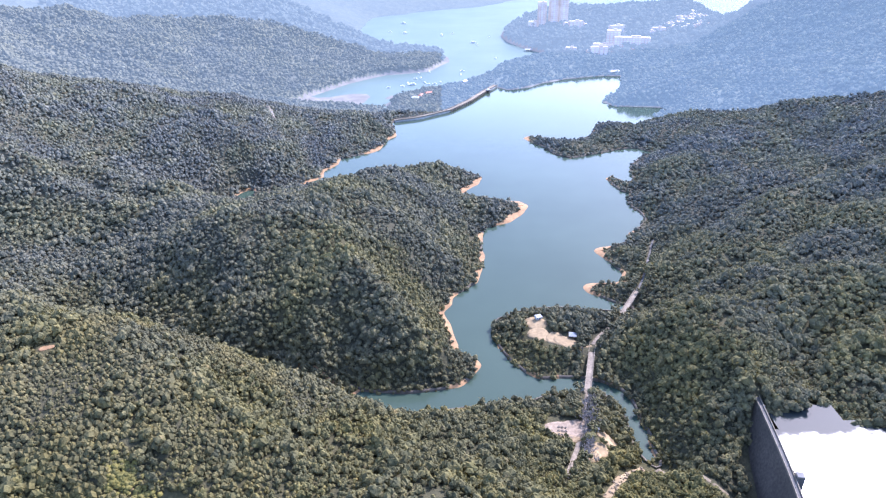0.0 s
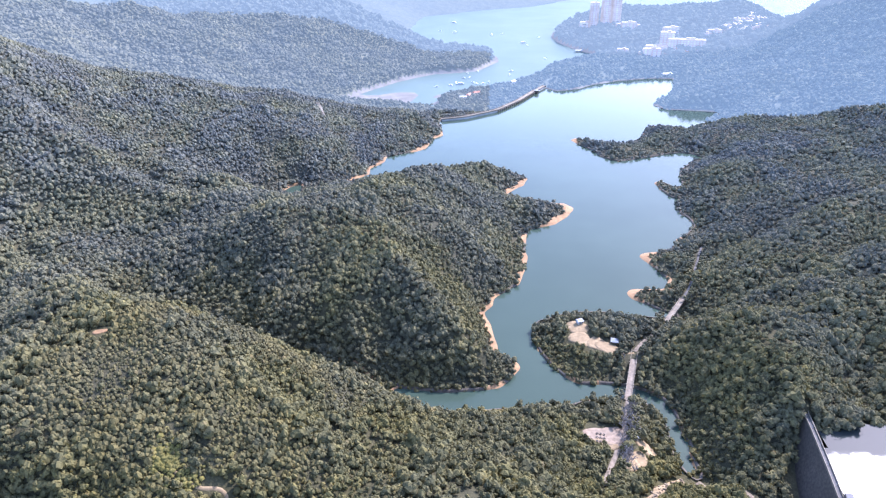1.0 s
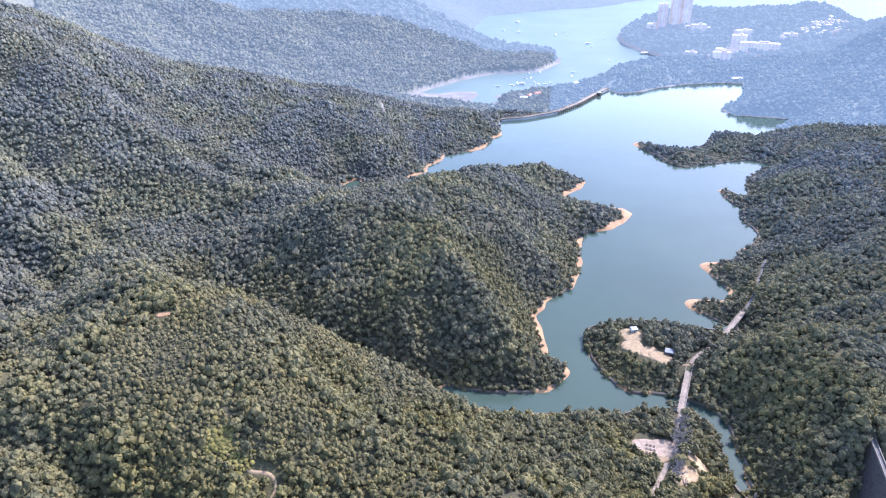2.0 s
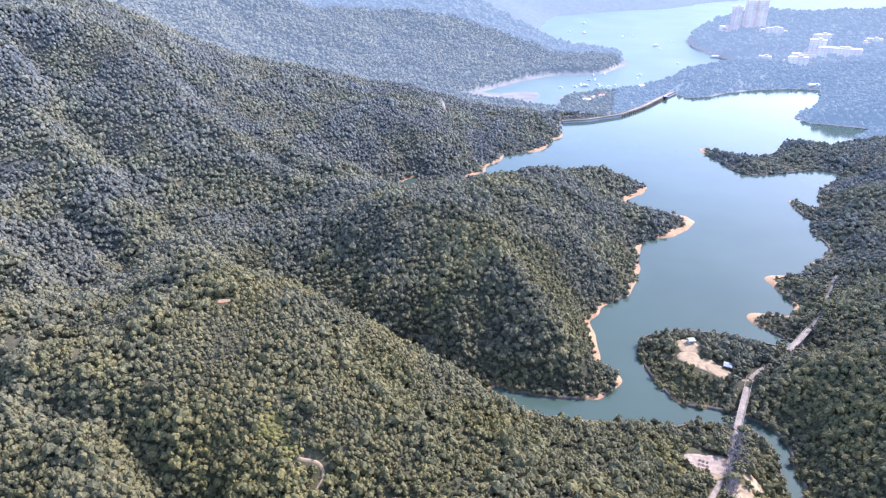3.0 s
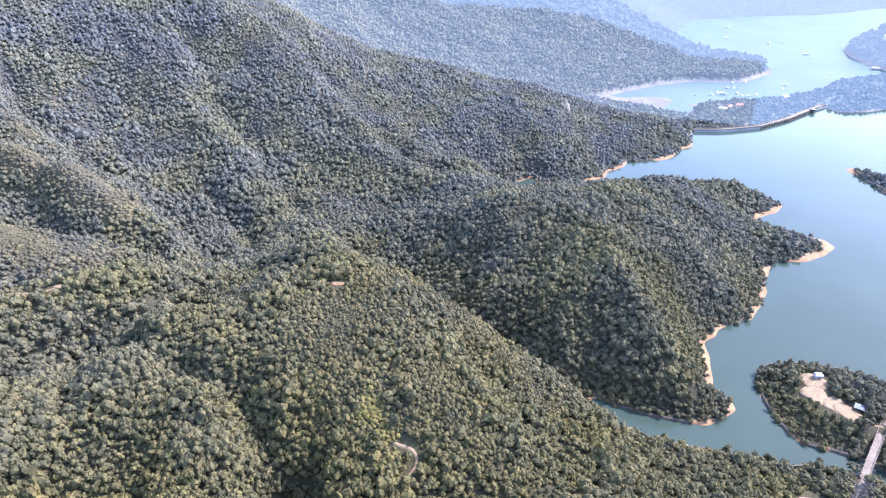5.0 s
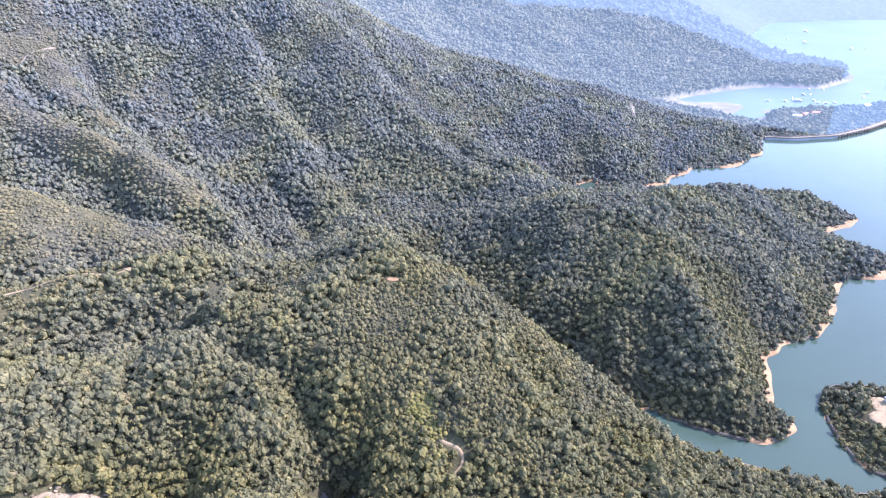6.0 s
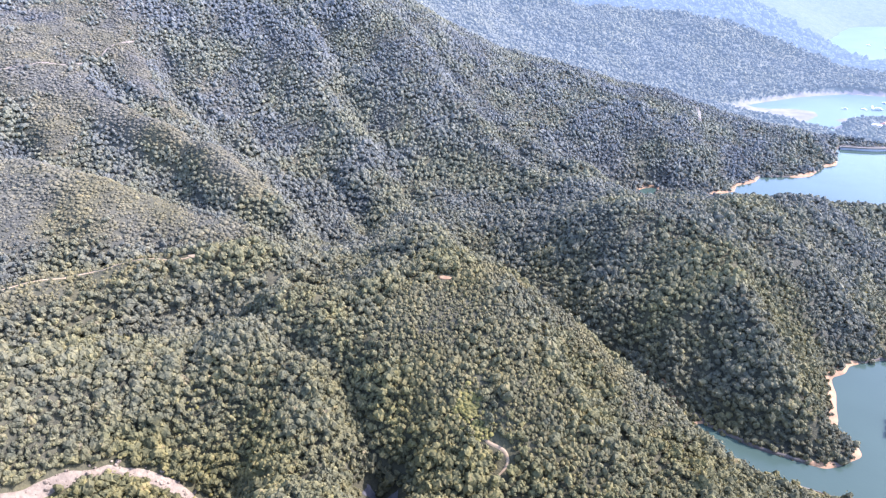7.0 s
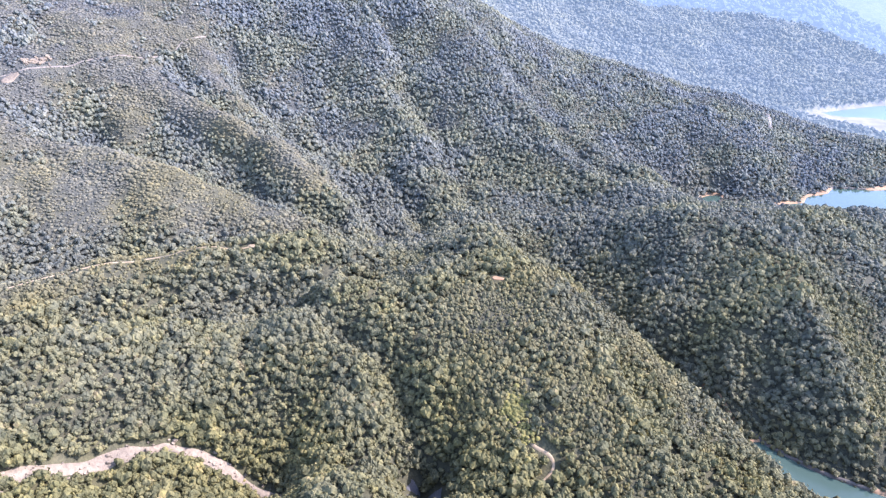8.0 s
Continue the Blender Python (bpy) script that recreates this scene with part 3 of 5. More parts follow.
def land(x, y):
    """Height of the ground, and metres to the lake, the sea and the upper pool."""
    lake, sea, pool = edge_distance(x, y, LAKE_LOOP), edge_distance(x, y, SEA_LOOP), edge_distance(x, y, POOL_LOOP)
    h = LAND(x, y)
    g = fractal(x + 0.3 * y, y, 120, 11, 4)
    h = h + smooth(20, 120, lake) * (17 * g * smooth(10, 60, h) - 9 * np.abs(fractal(x, y, 70, 23, 2)))
    h = h + smooth(1200, 1500, y) * smooth(20, 120, lake) * smooth(8, 60, h) * 30 * fractal(x - 0.4 * y, y, 190, 57, 3)
    for line, depth, wide in GULLIES:
        h = h - depth * np.exp(-(line_distance(x, y, line) / wide) ** 2) * smooth(5, 30, lake)
    beach = reach(x, y)
    bank = 2.0 * np.minimum(np.maximum(lake, 0) / beach, 1) - 0.9
    rise = np.maximum(h, 3.0) * smooth(0, 30, lake - beach)
    z = np.where(lake > 0, np.maximum(bank, np.minimum(rise, bank + 0.9 * np.maximum(lake - beach - 1, 0))), np.maximum(lake * 0.5 - 0.9, -11))
    for (x0, y0, _), (x1, y1, _) in (BRIDGE_ENDS, SMALL_BRIDGE_ENDS):
        far = math.hypot(x1 - x0, y1 - y0)
        for ex, ey, s in ((x0, y0, -7 / far), (x1, y1, 7 / far)):
            away = np.hypot(x - ex - s * (x1 - x0), y - ey - s * (y1 - y0))
            z = np.where(away < 16, np.maximum(z, 7.5 - 0.75 * np.maximum(away - 6, 0)), z)
    z = np.where(sea < 0, np.maximum(-15 + sea * 0.1, -24), z)
    shore2 = smooth(0, 25, sea)
    z = np.where((sea > 0) & (sea < 25) & (lake > 0), -15 + (z + 15) * np.maximum(shore2, 0), z)
    z = np.where(pool < 0, np.maximum(40 + pool * 0.5, 25), np.where(pool < 12, np.maximum(z, (40 + 0.35 * pool) * smooth(26, 40, h)), z))
    return z, lake, sea, pool


def stepped(lo, hi, step, far_lo, far_hi):
    core = list(np.arange(lo, hi + 1, step))
    def grow(start, stop, sign):
        out, v, s = [], start, step
        while (stop - v) * sign > 0:
            s *= 1.35
            v += sign * s
            out.append(v)
        return out
    return np.array(grow(lo, far_lo, -1)[::-1] + core + grow(hi, far_hi, 1))


def mesh_object(name, verts, faces, mats, index=None, smooth_shade=True):
    """A mesh from arrays: verts (n, 3), faces (m, 3 or 4)."""
    me = bpy.data.meshes.new(name)
    k = faces.shape[1]
    me.vertices.add(len(verts)), me.loops.add(faces.size), me.polygons.add(len(faces))
    me.vertices.foreach_set("co", np.ascontiguousarray(verts, np.float32).ravel())
    me.loops.foreach_set("vertex_index", np.ascontiguousarray(faces, np.int32).ravel())
    me.polygons.foreach_set("loop_start", np.arange(0, faces.size, k, dtype=np.int32))
    if index is not None:
        me.polygons.foreach_set("material_index", np.ascontiguousarray(index, np.int32))
    me.polygons.foreach_set("use_smooth", np.full(len(faces), smooth_shade))
    for m in mats:
        me.materials.append(m)
    me.update(calc_edges=True)
    me.validate()
    return new(name, me)


def grid_faces(nx, ny):
    i = np.arange(nx * ny).reshape(ny, nx)
    return np.stack([i[:-1, :-1], i[:-1, 1:], i[1:, 1:], i[1:, :-1]], -1).reshape(-1, 4)


GX, GY = stepped(-1150, 1080, 8.0, -4900, 4900), stepped(-60, 2900, 8.0, -4900, 4900)
gx, gy = np.meshgrid(GX, GY)
gz, g_lake, g_sea, g_pool = land(gx, gy)
outer = smooth(0, 900, np.maximum(np.maximum(-1200 - gx, gx - 1200), -200 - gy))
gz = np.where((g_sea > 0) & (g_lake > 0), np.clip(gz, -20, 420) * (1 - outer) + 60 * outer, gz)
g_reach = reach(gx, gy)
faces = grid_faces(len(GX), len(GY))


def at_centres(v):
    return v.ravel()[faces].mean(1)


def looked_up(values, x, y):
    """Values of the ground's lattice at any places, between its nodes."""
    i, j = np.clip(np.searchsorted(GX, x) - 1, 0, len(GX) - 2), np.clip(np.searchsorted(GY, y) - 1, 0, len(GY) - 2)
    u, v = (x - GX[i]) / (GX[i + 1] - GX[i]), (y - GY[j]) / (GY[j + 1] - GY[j])
    return (values[j, i] * (1 - u) + values[j, i + 1] * u) * (1 - v) + (values[j + 1, i] * (1 - u) + values[j + 1, i + 1] * u) * v


def height(x, y):
    return float(looked_up(gz, np.array([x]), np.array([y]))[0])


FAR, FARTHEST = 1290.0, 1930.0
distance = np.hypot(at_centres(gx), at_centres(gy))
shore_mask = ((at_centres(g_lake) < 0) & (at_centres(g_lake) > -30)) | ((at_centres(g_sea) < 9) & (at_centres(gz) < -9))


def patch(name, keep, mats, index, label):
    used, back = np.unique(faces[keep], return_inverse=True)
    v = np.stack([gx.ravel()[used], gy.ravel()[used], gz.ravel()[used]], -1)
    return tagged(mesh_object(name, v, back.reshape(-1, 4), mats, index[keep]), label, "ground", kind="structure")


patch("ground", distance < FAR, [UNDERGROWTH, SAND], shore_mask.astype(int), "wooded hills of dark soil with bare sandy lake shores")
patch("backdrop_hills", distance >= FAR, [FAR_WOOD, HAZE_GLOW_MUD, HAZE_GLOW_WOOD, WEST_FAR_WOOD], np.where(shore_mask, 1, np.where(distance > FARTHEST, 2, np.where(at_centres(gx) < 0, 3, 0))), "distant wooded hills round the bay, haze added as a blue glow")


def sheet(name, keep, level, mat, label):
    used, back = np.unique(faces[keep], return_inverse=True)
    v = np.stack([gx.ravel()[used], gy.ravel()[used], np.full(len(used), level)], -1)
    return tagged(mesh_object(name, v, back.reshape(-1, 4), [mat]), label, "water", kind="structure")


sheet("water_lake", at_centres(g_lake) < 9, 0.0, LAKE, "calm blue-green reservoir water between wooded shores")
sheet("water_pool", at_centres(g_pool) < 5, 40.0, POOL, "upper reservoir water glaring with the sun")
sheet("water_sea", at_centres(g_sea) < 80, -15.0, SEA, "pale turquoise sea water of the bay")

# the strip of bare shore that the sunken lake has left
loop = np.array(wavy(LAKE_LOOP, 8, 9.0, 1.2, 3.0))
for _ in range(2):
    loop = (np.roll(loop, 1, 0) + 2 * loop + np.roll(loop, -1, 0)) / 4
way = np.roll(loop, -1, 0) - np.roll(loop, 1, 0)
way /= np.maximum(np.hypot(way[:, 0], way[:, 1]), 1e-6)[:, None]
area = float(np.sum(loop[:, 0] * np.roll(loop[:, 1], -1) - loop[:, 1] * np.roll(loop[:, 0], -1)))
outward = np.stack([way[:, 1], -way[:, 0]], 1) * (1 if area > 0 else -1)
wide = reach(loop[:, 0], loop[:, 1])
rows = []
for s, extra, z in ((0, -5.0, -2.4), (0, 0.0, -0.12), (0.4, 0.0, 0.8), (1.0, 0.2, 1.6), (1.0, 1.4, 1.9)):
    q = loop + outward * (s * wide + extra)[:, None]
    rows.append(np.stack([q[:, 0], q[:, 1], z + (0.35 * fractal(q[:, 0], q[:, 1], 9, 33, 2) if z > 0 else 0 * q[:, 0])], 1))
i = np.arange(5 * len(loop)).reshape(5, -1)
j = np.roll(i, -1, 1)
# beyond y 1260 the strip takes the mud that glows as haze
tagged(mesh_object("shore", np.concatenate(rows), np.stack([i[:-1], j[:-1], j[1:], i[1:]], -1).reshape(-1, 4), [SAND, BANK, HAZE_GLOW_MUD], np.tile(np.where(loop[:, 1] > 1260, 2, wide < 1.7), 4)),
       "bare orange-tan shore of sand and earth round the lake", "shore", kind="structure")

# the coast beyond the bay
inland = [(x - 130, y + 150, 35) for x, y in FAR_COAST] + [(x - 380, y + 420, 110) for x, y in FAR_COAST] + [(x + 40, y - 60, -26) for x, y in FAR_COAST]
COAST = Relief([(x, y, -15) for x, y in FAR_COAST] + inland, 30.0)
cx, cy = np.meshgrid(np.arange(-1500, 700, 25.0), np.arange(2500, 4300, 25.0))
cz = np.clip(COAST(cx, cy) + 14 * fractal(cx, cy, 200, 41, 3), -30, 190)
tagged(mesh_object("backdrop_coast", np.stack([cx, cy, cz], -1).reshape(-1, 3), grid_faces(cx.shape[1], cx.shape[0]), [HAZE_GLOW_WOOD]),
       "far coast hills across the sea, haze added as a blue glow", "hills", kind="structure")


# ---- forest ----
def icosphere(level):
    bm = bmesh.new()
    bmesh.ops.create_icosphere(bm, subdivisions=level, radius=1.0)
    v = np.array([p.co[:] for p in bm.verts])
    f = np.array([[p.index for p in face.verts] for face in bm.faces])
    bm.free()
    return v, f


def cut_below(v, f, level):
    keep = v[f].mean(1)[:, 2] > level
    used, back = np.unique(f[keep], return_inverse=True)
    return v[used], back.reshape(-1, 3)


def crown_shape(seed, lumps):
    """A crown of unit radius: boughs pushed out of a flattened dome, open below."""
    rs = np.random.RandomState(seed)
    v, f = icosphere(2)
    r = np.full(len(v), 0.55)
    for _ in range(lumps):
        c = rs.normal(size=3)
        c[2] = abs(c[2]) * 0.8
        c /= np.linalg.norm(c)
        r += rs.uniform(0.25, 0.55) * np.maximum(0, (v @ c - 0.5) / 0.5) ** 1.3
    v = v * (r * (1 + rs.uniform(-0.13, 0.13, len(v))))[:, None]
    return cut_below(v, f, -0.3)


def bough(rs, centre, r, sides=6, flat=1.0):
    """A rough dome of leaves, open below: two uneven rings and a tip."""
    turn = rs.uniform(0, 6.28)
    rings = []
    for k, (out, up) in enumerate(((1.0, -0.35), (0.86, 0.38))):
        w = np.arange(sides) * 2 * math.pi / sides + turn + k * math.pi / sides
        q = rs.uniform(0.72, 1.22, sides)
        rings.append(np.stack([np.cos(w) * out * q, np.sin(w) * out * q, up + rs.uniform(-0.14, 0.14, sides)], 1))
    v = np.concatenate(rings + [np.array([[rs.uniform(-0.2, 0.2), rs.uniform(-0.2, 0.2), rs.uniform(0.8, 1.0)]])])
    a, b = np.arange(sides), (np.arange(sides) + 1) % sides
    f = np.concatenate([np.stack([a, b, a + sides], 1), np.stack([b, b + sides, a + sides], 1), np.stack([a + sides, b + sides, np.full(sides, 2 * sides)], 1)])
    return v * r * np.array([1, 1, flat]) + np.array(centre), f


def crown_of_boughs(seed, boughs, sprays, main=0.62, low=0.3, high=0.46, size=0.2, flat=1.0, sides=6, dome_sides=6):
    """A crown of unit radius: a dome with smaller leafy boughs bulging from it, and loose sprays at its skin."""
    rs = np.random.RandomState(seed)
    v, f = bough(rs, (0, 0, 0.1), main, dome_sides, 1.1)
    vs, fs, base = [v], [f], len(v)
    start = rs.uniform(0, 6.28)
    for k in range(boughs):
        a = start + k * 2.4 + rs.uniform(-0.4, 0.4)
        e = rs.uniform(0.05, 1.15)
        c = np.array([math.cos(a) * math.cos(e), math.sin(a) * math.cos(e), math.sin(e)]) * rs.uniform(0.5, 0.68)
        v, f = bough(rs, c, rs.uniform(low, high), sides)
        vs.append(v), fs.append(f + base)
        base += len(v)
    for k in range(sprays):
        n = rs.normal(size=3)
        n[2] = abs(n[2]) - 0.1
        n /= np.linalg.norm(n)
        c = n * rs.uniform(0.75, 1.0)
        up = n + rs.normal(0, 0.45, 3)
        up /= np.linalg.norm(up)
        a = np.cross(up, rs.normal(size=3))
        a /= np.linalg.norm(a)
        b = np.cross(up, a)
        s = size * rs.uniform(0.7, 1.35)
        vs.append(np.array([c + s * (a * math.cos(w) + b * math.sin(w)) * rs.uniform(0.75, 1.2) for w in (0.0, 2.1, 4.2)]))
        fs.append(np.array([[base, base + 1, base + 2]]))
        base += 3
    return np.concatenate(vs) * np.array([1, 1, flat]), np.concatenate(fs)


def scattered(shapes, x, y, z, size, seed):
    rs = np.random.RandomState(seed)
    vs, fs, base = [], [], 0
    pick = rs.randint(0, len(shapes), len(x))
    for k, (v, f) in enumerate(shapes):
        w = np.nonzero(pick == k)[0]
        if not len(w):
            continue
        a = rs.uniform(0, 2 * math.pi, len(w))
        c, s = np.cos(a)[:, None], np.sin(a)[:, None]
        sx, sz = size[w][:, None] * rs.uniform(0.85, 1.2, (len(w), 1)), size[w][:, None] * rs.uniform(0.75, 1.25, (len(w), 1))
        px = x[w][:, None] + sx * (c * v[:, 0] - s * v[:, 1])
        py = y[w][:, None] + sx * (s * v[:, 0] + c * v[:, 1])
        pz = z[w][:, None] + sz * v[:, 2]
        vs.append(np.stack([px, py, pz], -1).reshape(-1, 3))
        fs.append((f[None] + (base + np.arange(len(w)) * len(v))[:, None, None]).reshape(-1, 3))
        base += len(w) * len(v)
    return np.concatenate(vs), np.concatenate(fs)


CLUMPS = [crown_of_boughs(100 + k, 2, 8, 0.66, 0.38, 0.54, 0.22, 1.12, 4, 5) for k in range(24)]
TUFTS = [crown_of_boughs(200 + k, 1, 4, 0.78, 0.42, 0.58, 0.28, 1.08, 4, 4) for k in range(24)]
BUSHES = [crown_of_boughs(300 + k, 0, 2, 0.9, size=0.42, flat=1.05, dome_sides=4) for k in range(24)]
SHRUBS = [crown_of_boughs(400 + k, 0, 1, 0.92, size=0.4, flat=0.55, dome_sides=4) for k in range(24)]
FAR_CROWNS = [crown_of_boughs(600 + k, 0, 0, 1.0, flat=0.8, dome_sides=4) for k in range(12)]
DOMES = [crown_shape(500 + k, 7) for k in range(12)]


def jittered(x0, x1, y0, y1, step, seed, loose=0.5):
    rs = np.random.RandomState(seed)
    x, y = np.meshgrid(np.arange(x0, x1, step), np.arange(y0, y1, step))
    x[1::2] += step / 2
    return (x + rs.uniform(-loose, loose, x.shape) * step).ravel(), (y + rs.uniform(-loose, loose, x.shape) * step).ravel()


# what stays free of trees: round places (x, y, half widths) and lines with their half width
CLEARINGS = [(HUT_PLACE[0][0], HUT_PLACE[0][1], 8, 8), (PAVILION_PLACE[0][0], PAVILION_PLACE[0][1], 6, 6), (91, 363, 18, 15)]
CLEARINGS += [(x, y, 11.5, 11.5) for x, y, _ in POINT_CLEARING] + [(x, y, 8.5, 8.5) for x, y, _ in EARTH_YARD]
CLEARINGS += [(BARE_SPOTS[i][0], BARE_SPOTS[i][1], 5, 4) for i in (3, 5, 6)]
CLEARINGS += [(BARE_SPOTS[0][0], BARE_SPOTS[0][1], 7, 7), (-897, 262, 8, 11), (-879, 223, 8, 12), (BARE_SPOTS[2][0], BARE_SPOTS[2][1], 4, 4), (-178, 257, 6, 5), (BARE_SPOTS[4][0], BARE_SPOTS[4][1], 12, 7)]
TRACKS = [(ROAD_SOUTH, 2.7), (ROAD_POINT, 3.2), (ROAD_EAST, 3.0), (POINT_PATH, 4.5), (STREAM_SOUTH, 5.5), (STREAM_EAST, 6.0), (ROCK_STREAM, 4.6), (NEAR_PATH, 3.6),
          (RIDGE_TRAIL, 2.8), (HILL_ROAD, 1.0), (VALLEY_ROAD, 5.0), (STEPS_LINE, 3.0), (UPPER_DAM_LINE, 4.0), ([(x - 9, y - 4) for x, y, _ in UPPER_DAM_LINE[1:]], 9.0), (LAKE_DAM_LINE, 9.0), (BRIDGE_ENDS, 6.0), (SMALL_BRIDGE_ENDS, 5.0)]


def wooded(x, y):
    z = looked_up(gz, x, y)
    ok = (looked_up(g_lake, x, y) > looked_up(g_reach, x, y) - 1.2) & (looked_up(g_sea, x, y) > 10) & (looked_up(g_pool, x, y) > 1.5) & (z > -9)
    for cx, cy, ax, ay in CLEARINGS:
        ok &= ((x - cx) / ax) ** 2 + ((y - cy) / ay) ** 2 > 1
    for line, width in TRACKS:
        ok &= line_distance(x, y, line) > width
    return ok, z


def dryness(x, y):
    """Above 0 on open ridges, where low scrub grows in place of trees."""
    z = looked_up(gz, x, y)
    around = sum(looked_up(gz, x + a, y + b) for a, b in ((45, 0), (-45, 0), (0, 45), (0, -45))) / 4
    west = smooth(-430, -560, x + 0.25 * (y - 300)) * smooth(600, 430, y)
    near = 0.95 * smooth(165, 70, np.hypot(x + 165, (y - 300) * 1.15))
    east = smooth(270, 360, x) * smooth(430, 520, y)
    lower = smooth(0, 60, looked_up(g_lake, x, y))
    zone = np.maximum(np.maximum(1.5 * west, 1.05 * near), 0.5 * east)
    wet = sum(np.exp(-(line_distance(x, y, line) / (1.1 * wide)) ** 2) for line, _, wide in GULLIES)
    return (-2.2 * wet + zone * (1.1 + (z - around) / 8.0) - 1.0 + 1.3 * zone * fractal(x, y, 60, 61, 3)) * lower


def grow(name, x, y, shapes, low, high, mat, label, seed, dry=None, lift=(0.4, 1.2)):
    ok, z = wooded(x, y)
    if dry is not None:
        ok &= (dryness(x, y) + np.random.RandomState(seed + 70).normal(0, 0.45, len(x)) > 0) == dry
    x, y, z = x[ok], y[ok], z[ok]
    rs = np.random.RandomState(seed)
    size = (low + (high - low) * rs.beta(1.5, 2.6, len(x))) * (1 + 0.6 * fractal(x, y, 32, 81, 3))
    v, f = scattered(shapes, x, y, z + size * rs.uniform(*lift, len(x)), size, seed + 1)
    return tagged(mesh_object(name, v, f, [mat], smooth_shade=shapes is SHRUBS), label, "forest", kind="stuff")


slope = np.hypot(*np.gradient(gz, GY, GX))


def stretch(lo, hi, step, seed, left=-92.0, right=44.0, loose=0.5):
    """Places between two distances and bearings from the spot below the camera, to fit its view, with more on a steep
    slope, as its skin is larger than its plan.
    """
    m = hi + 60
    x, y = jittered(-min(m, 1150), min(m, 1080), -60, min(m, 2900), step * 0.8, seed, loose)
    r, a = np.hypot(x, y), np.degrees(np.arctan2(x, y))
    d = r + (110 * fractal(x, y, 70, 91, 2) + 130 * np.random.RandomState(seed + 50).uniform(-1, 1, len(x)) if lo < 1000 else 0)
    if hi == FAR:
        d = np.where(r > FAR, 1e9, np.minimum(d, FAR - 1))
    steep = looked_up(slope, x, y)
    keep = (d > lo) & (d < hi) & (a > left) & (a < right) & (np.random.RandomState(seed).rand(len(x)) < 0.62 * np.sqrt(1 + 2.6 * steep ** 2))
    return x[keep], y[keep]


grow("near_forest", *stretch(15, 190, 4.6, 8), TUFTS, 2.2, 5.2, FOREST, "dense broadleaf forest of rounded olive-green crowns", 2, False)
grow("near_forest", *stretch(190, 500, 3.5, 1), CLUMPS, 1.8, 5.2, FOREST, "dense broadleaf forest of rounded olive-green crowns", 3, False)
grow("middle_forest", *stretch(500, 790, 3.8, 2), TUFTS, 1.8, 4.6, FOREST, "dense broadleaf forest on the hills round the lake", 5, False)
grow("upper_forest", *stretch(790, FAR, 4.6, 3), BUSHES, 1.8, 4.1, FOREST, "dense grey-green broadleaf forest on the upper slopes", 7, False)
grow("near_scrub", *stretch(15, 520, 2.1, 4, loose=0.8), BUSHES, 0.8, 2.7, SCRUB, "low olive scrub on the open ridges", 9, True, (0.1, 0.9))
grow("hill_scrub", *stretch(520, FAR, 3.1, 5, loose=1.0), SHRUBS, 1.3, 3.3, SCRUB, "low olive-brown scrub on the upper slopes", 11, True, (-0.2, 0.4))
rs = np.random.RandomState(17)
gx2 = np.concatenate([rs.normal(-178, 5.0, 260), rs.normal(-162, 4, 60), rs.normal(BARE_SPOTS[4][0], 8, 160), rs.normal(-300, 26, 90)])
gy2 = np.concatenate([rs.normal(257, 4.5, 260), rs.normal(250, 4, 60), rs.normal(BARE_SPOTS[4][1], 5, 160), rs.normal(150, 26, 90)])
size = rs.uniform(0.9, 2.3, len(gx2))
v, f = scattered(SHRUBS, gx2, gy2, looked_up(gz, gx2, gy2) + size * 0.6, size, 18)
tagged(mesh_object("yellow_scrub", v, f, [YELLOW_SCRUB]), "yellowed grass and low scrub on the spurs", "scrub", kind="stuff")
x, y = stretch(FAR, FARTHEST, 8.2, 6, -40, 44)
# the eastern side takes the stronger haze glow
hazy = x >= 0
grow("backdrop_woods", x[hazy], y[hazy], FAR_CROWNS, 3.2, 6.0, FAR_WOOD, "woods on the hills round the bay, haze added as a blue glow", 13)
grow("backdrop_woods", x[~hazy], y[~hazy], FAR_CROWNS, 3.2, 6.0, WEST_FAR_WOOD, "woods on the headlands, haze added as a faint grey-blue glow", 14)
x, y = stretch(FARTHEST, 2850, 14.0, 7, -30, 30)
grow("backdrop_woods", x, y, FAR_CROWNS, 6.0, 10.0, HAZE_GLOW_WOOD, "woods on the hills by the sea, haze added as a blue glow", 15)


# ---- builders ----
def finish(name, bm, mat, parent=None, label="", smooth_shade=False):
    """Links a bmesh as one mesh object, under its thing if one is given."""
    bmesh.ops.recalc_face_normals(bm, faces=bm.faces)
    me = bpy.data.meshes.new(name)
    bm.to_mesh(me)
    bm.free()
    me.materials.append(mat)
    me.polygons.foreach_set("use_smooth", np.full(len(me.polygons), smooth_shade))
    ob = new(name, me)
    if parent:
        ob.parent = parent
    return tagged(ob, label)


part = finish


def thing(name, x, y, z, label, category, group="", turn=0.0):
    ob = new(name)
    ob.matrix_basis = pose(x, y, z, 0, 0, turn)
    return tagged(ob, label, category, group)


def box(bm, x, y, z, sx, sy, sz, turn=0.0, bevel=0.0):
    """A box that stands on z; its edges may be bevelled."""
    r = bmesh.ops.create_cube(bm, size=1.0, matrix=Matrix.Translation((x, y, z + sz / 2)) @ Matrix.Rotation(turn, 4, "Z") @ Matrix.Diagonal((sx, sy, sz, 1)))
    if bevel:
        edges = list({e for v in r["verts"] for e in v.link_edges})
        bmesh.ops.bevel(bm, geom=edges, offset=bevel, segments=1, affect="EDGES")
    return bm


def boxed(*args, **kw):
    return box(bmesh.new(), *args, **kw)


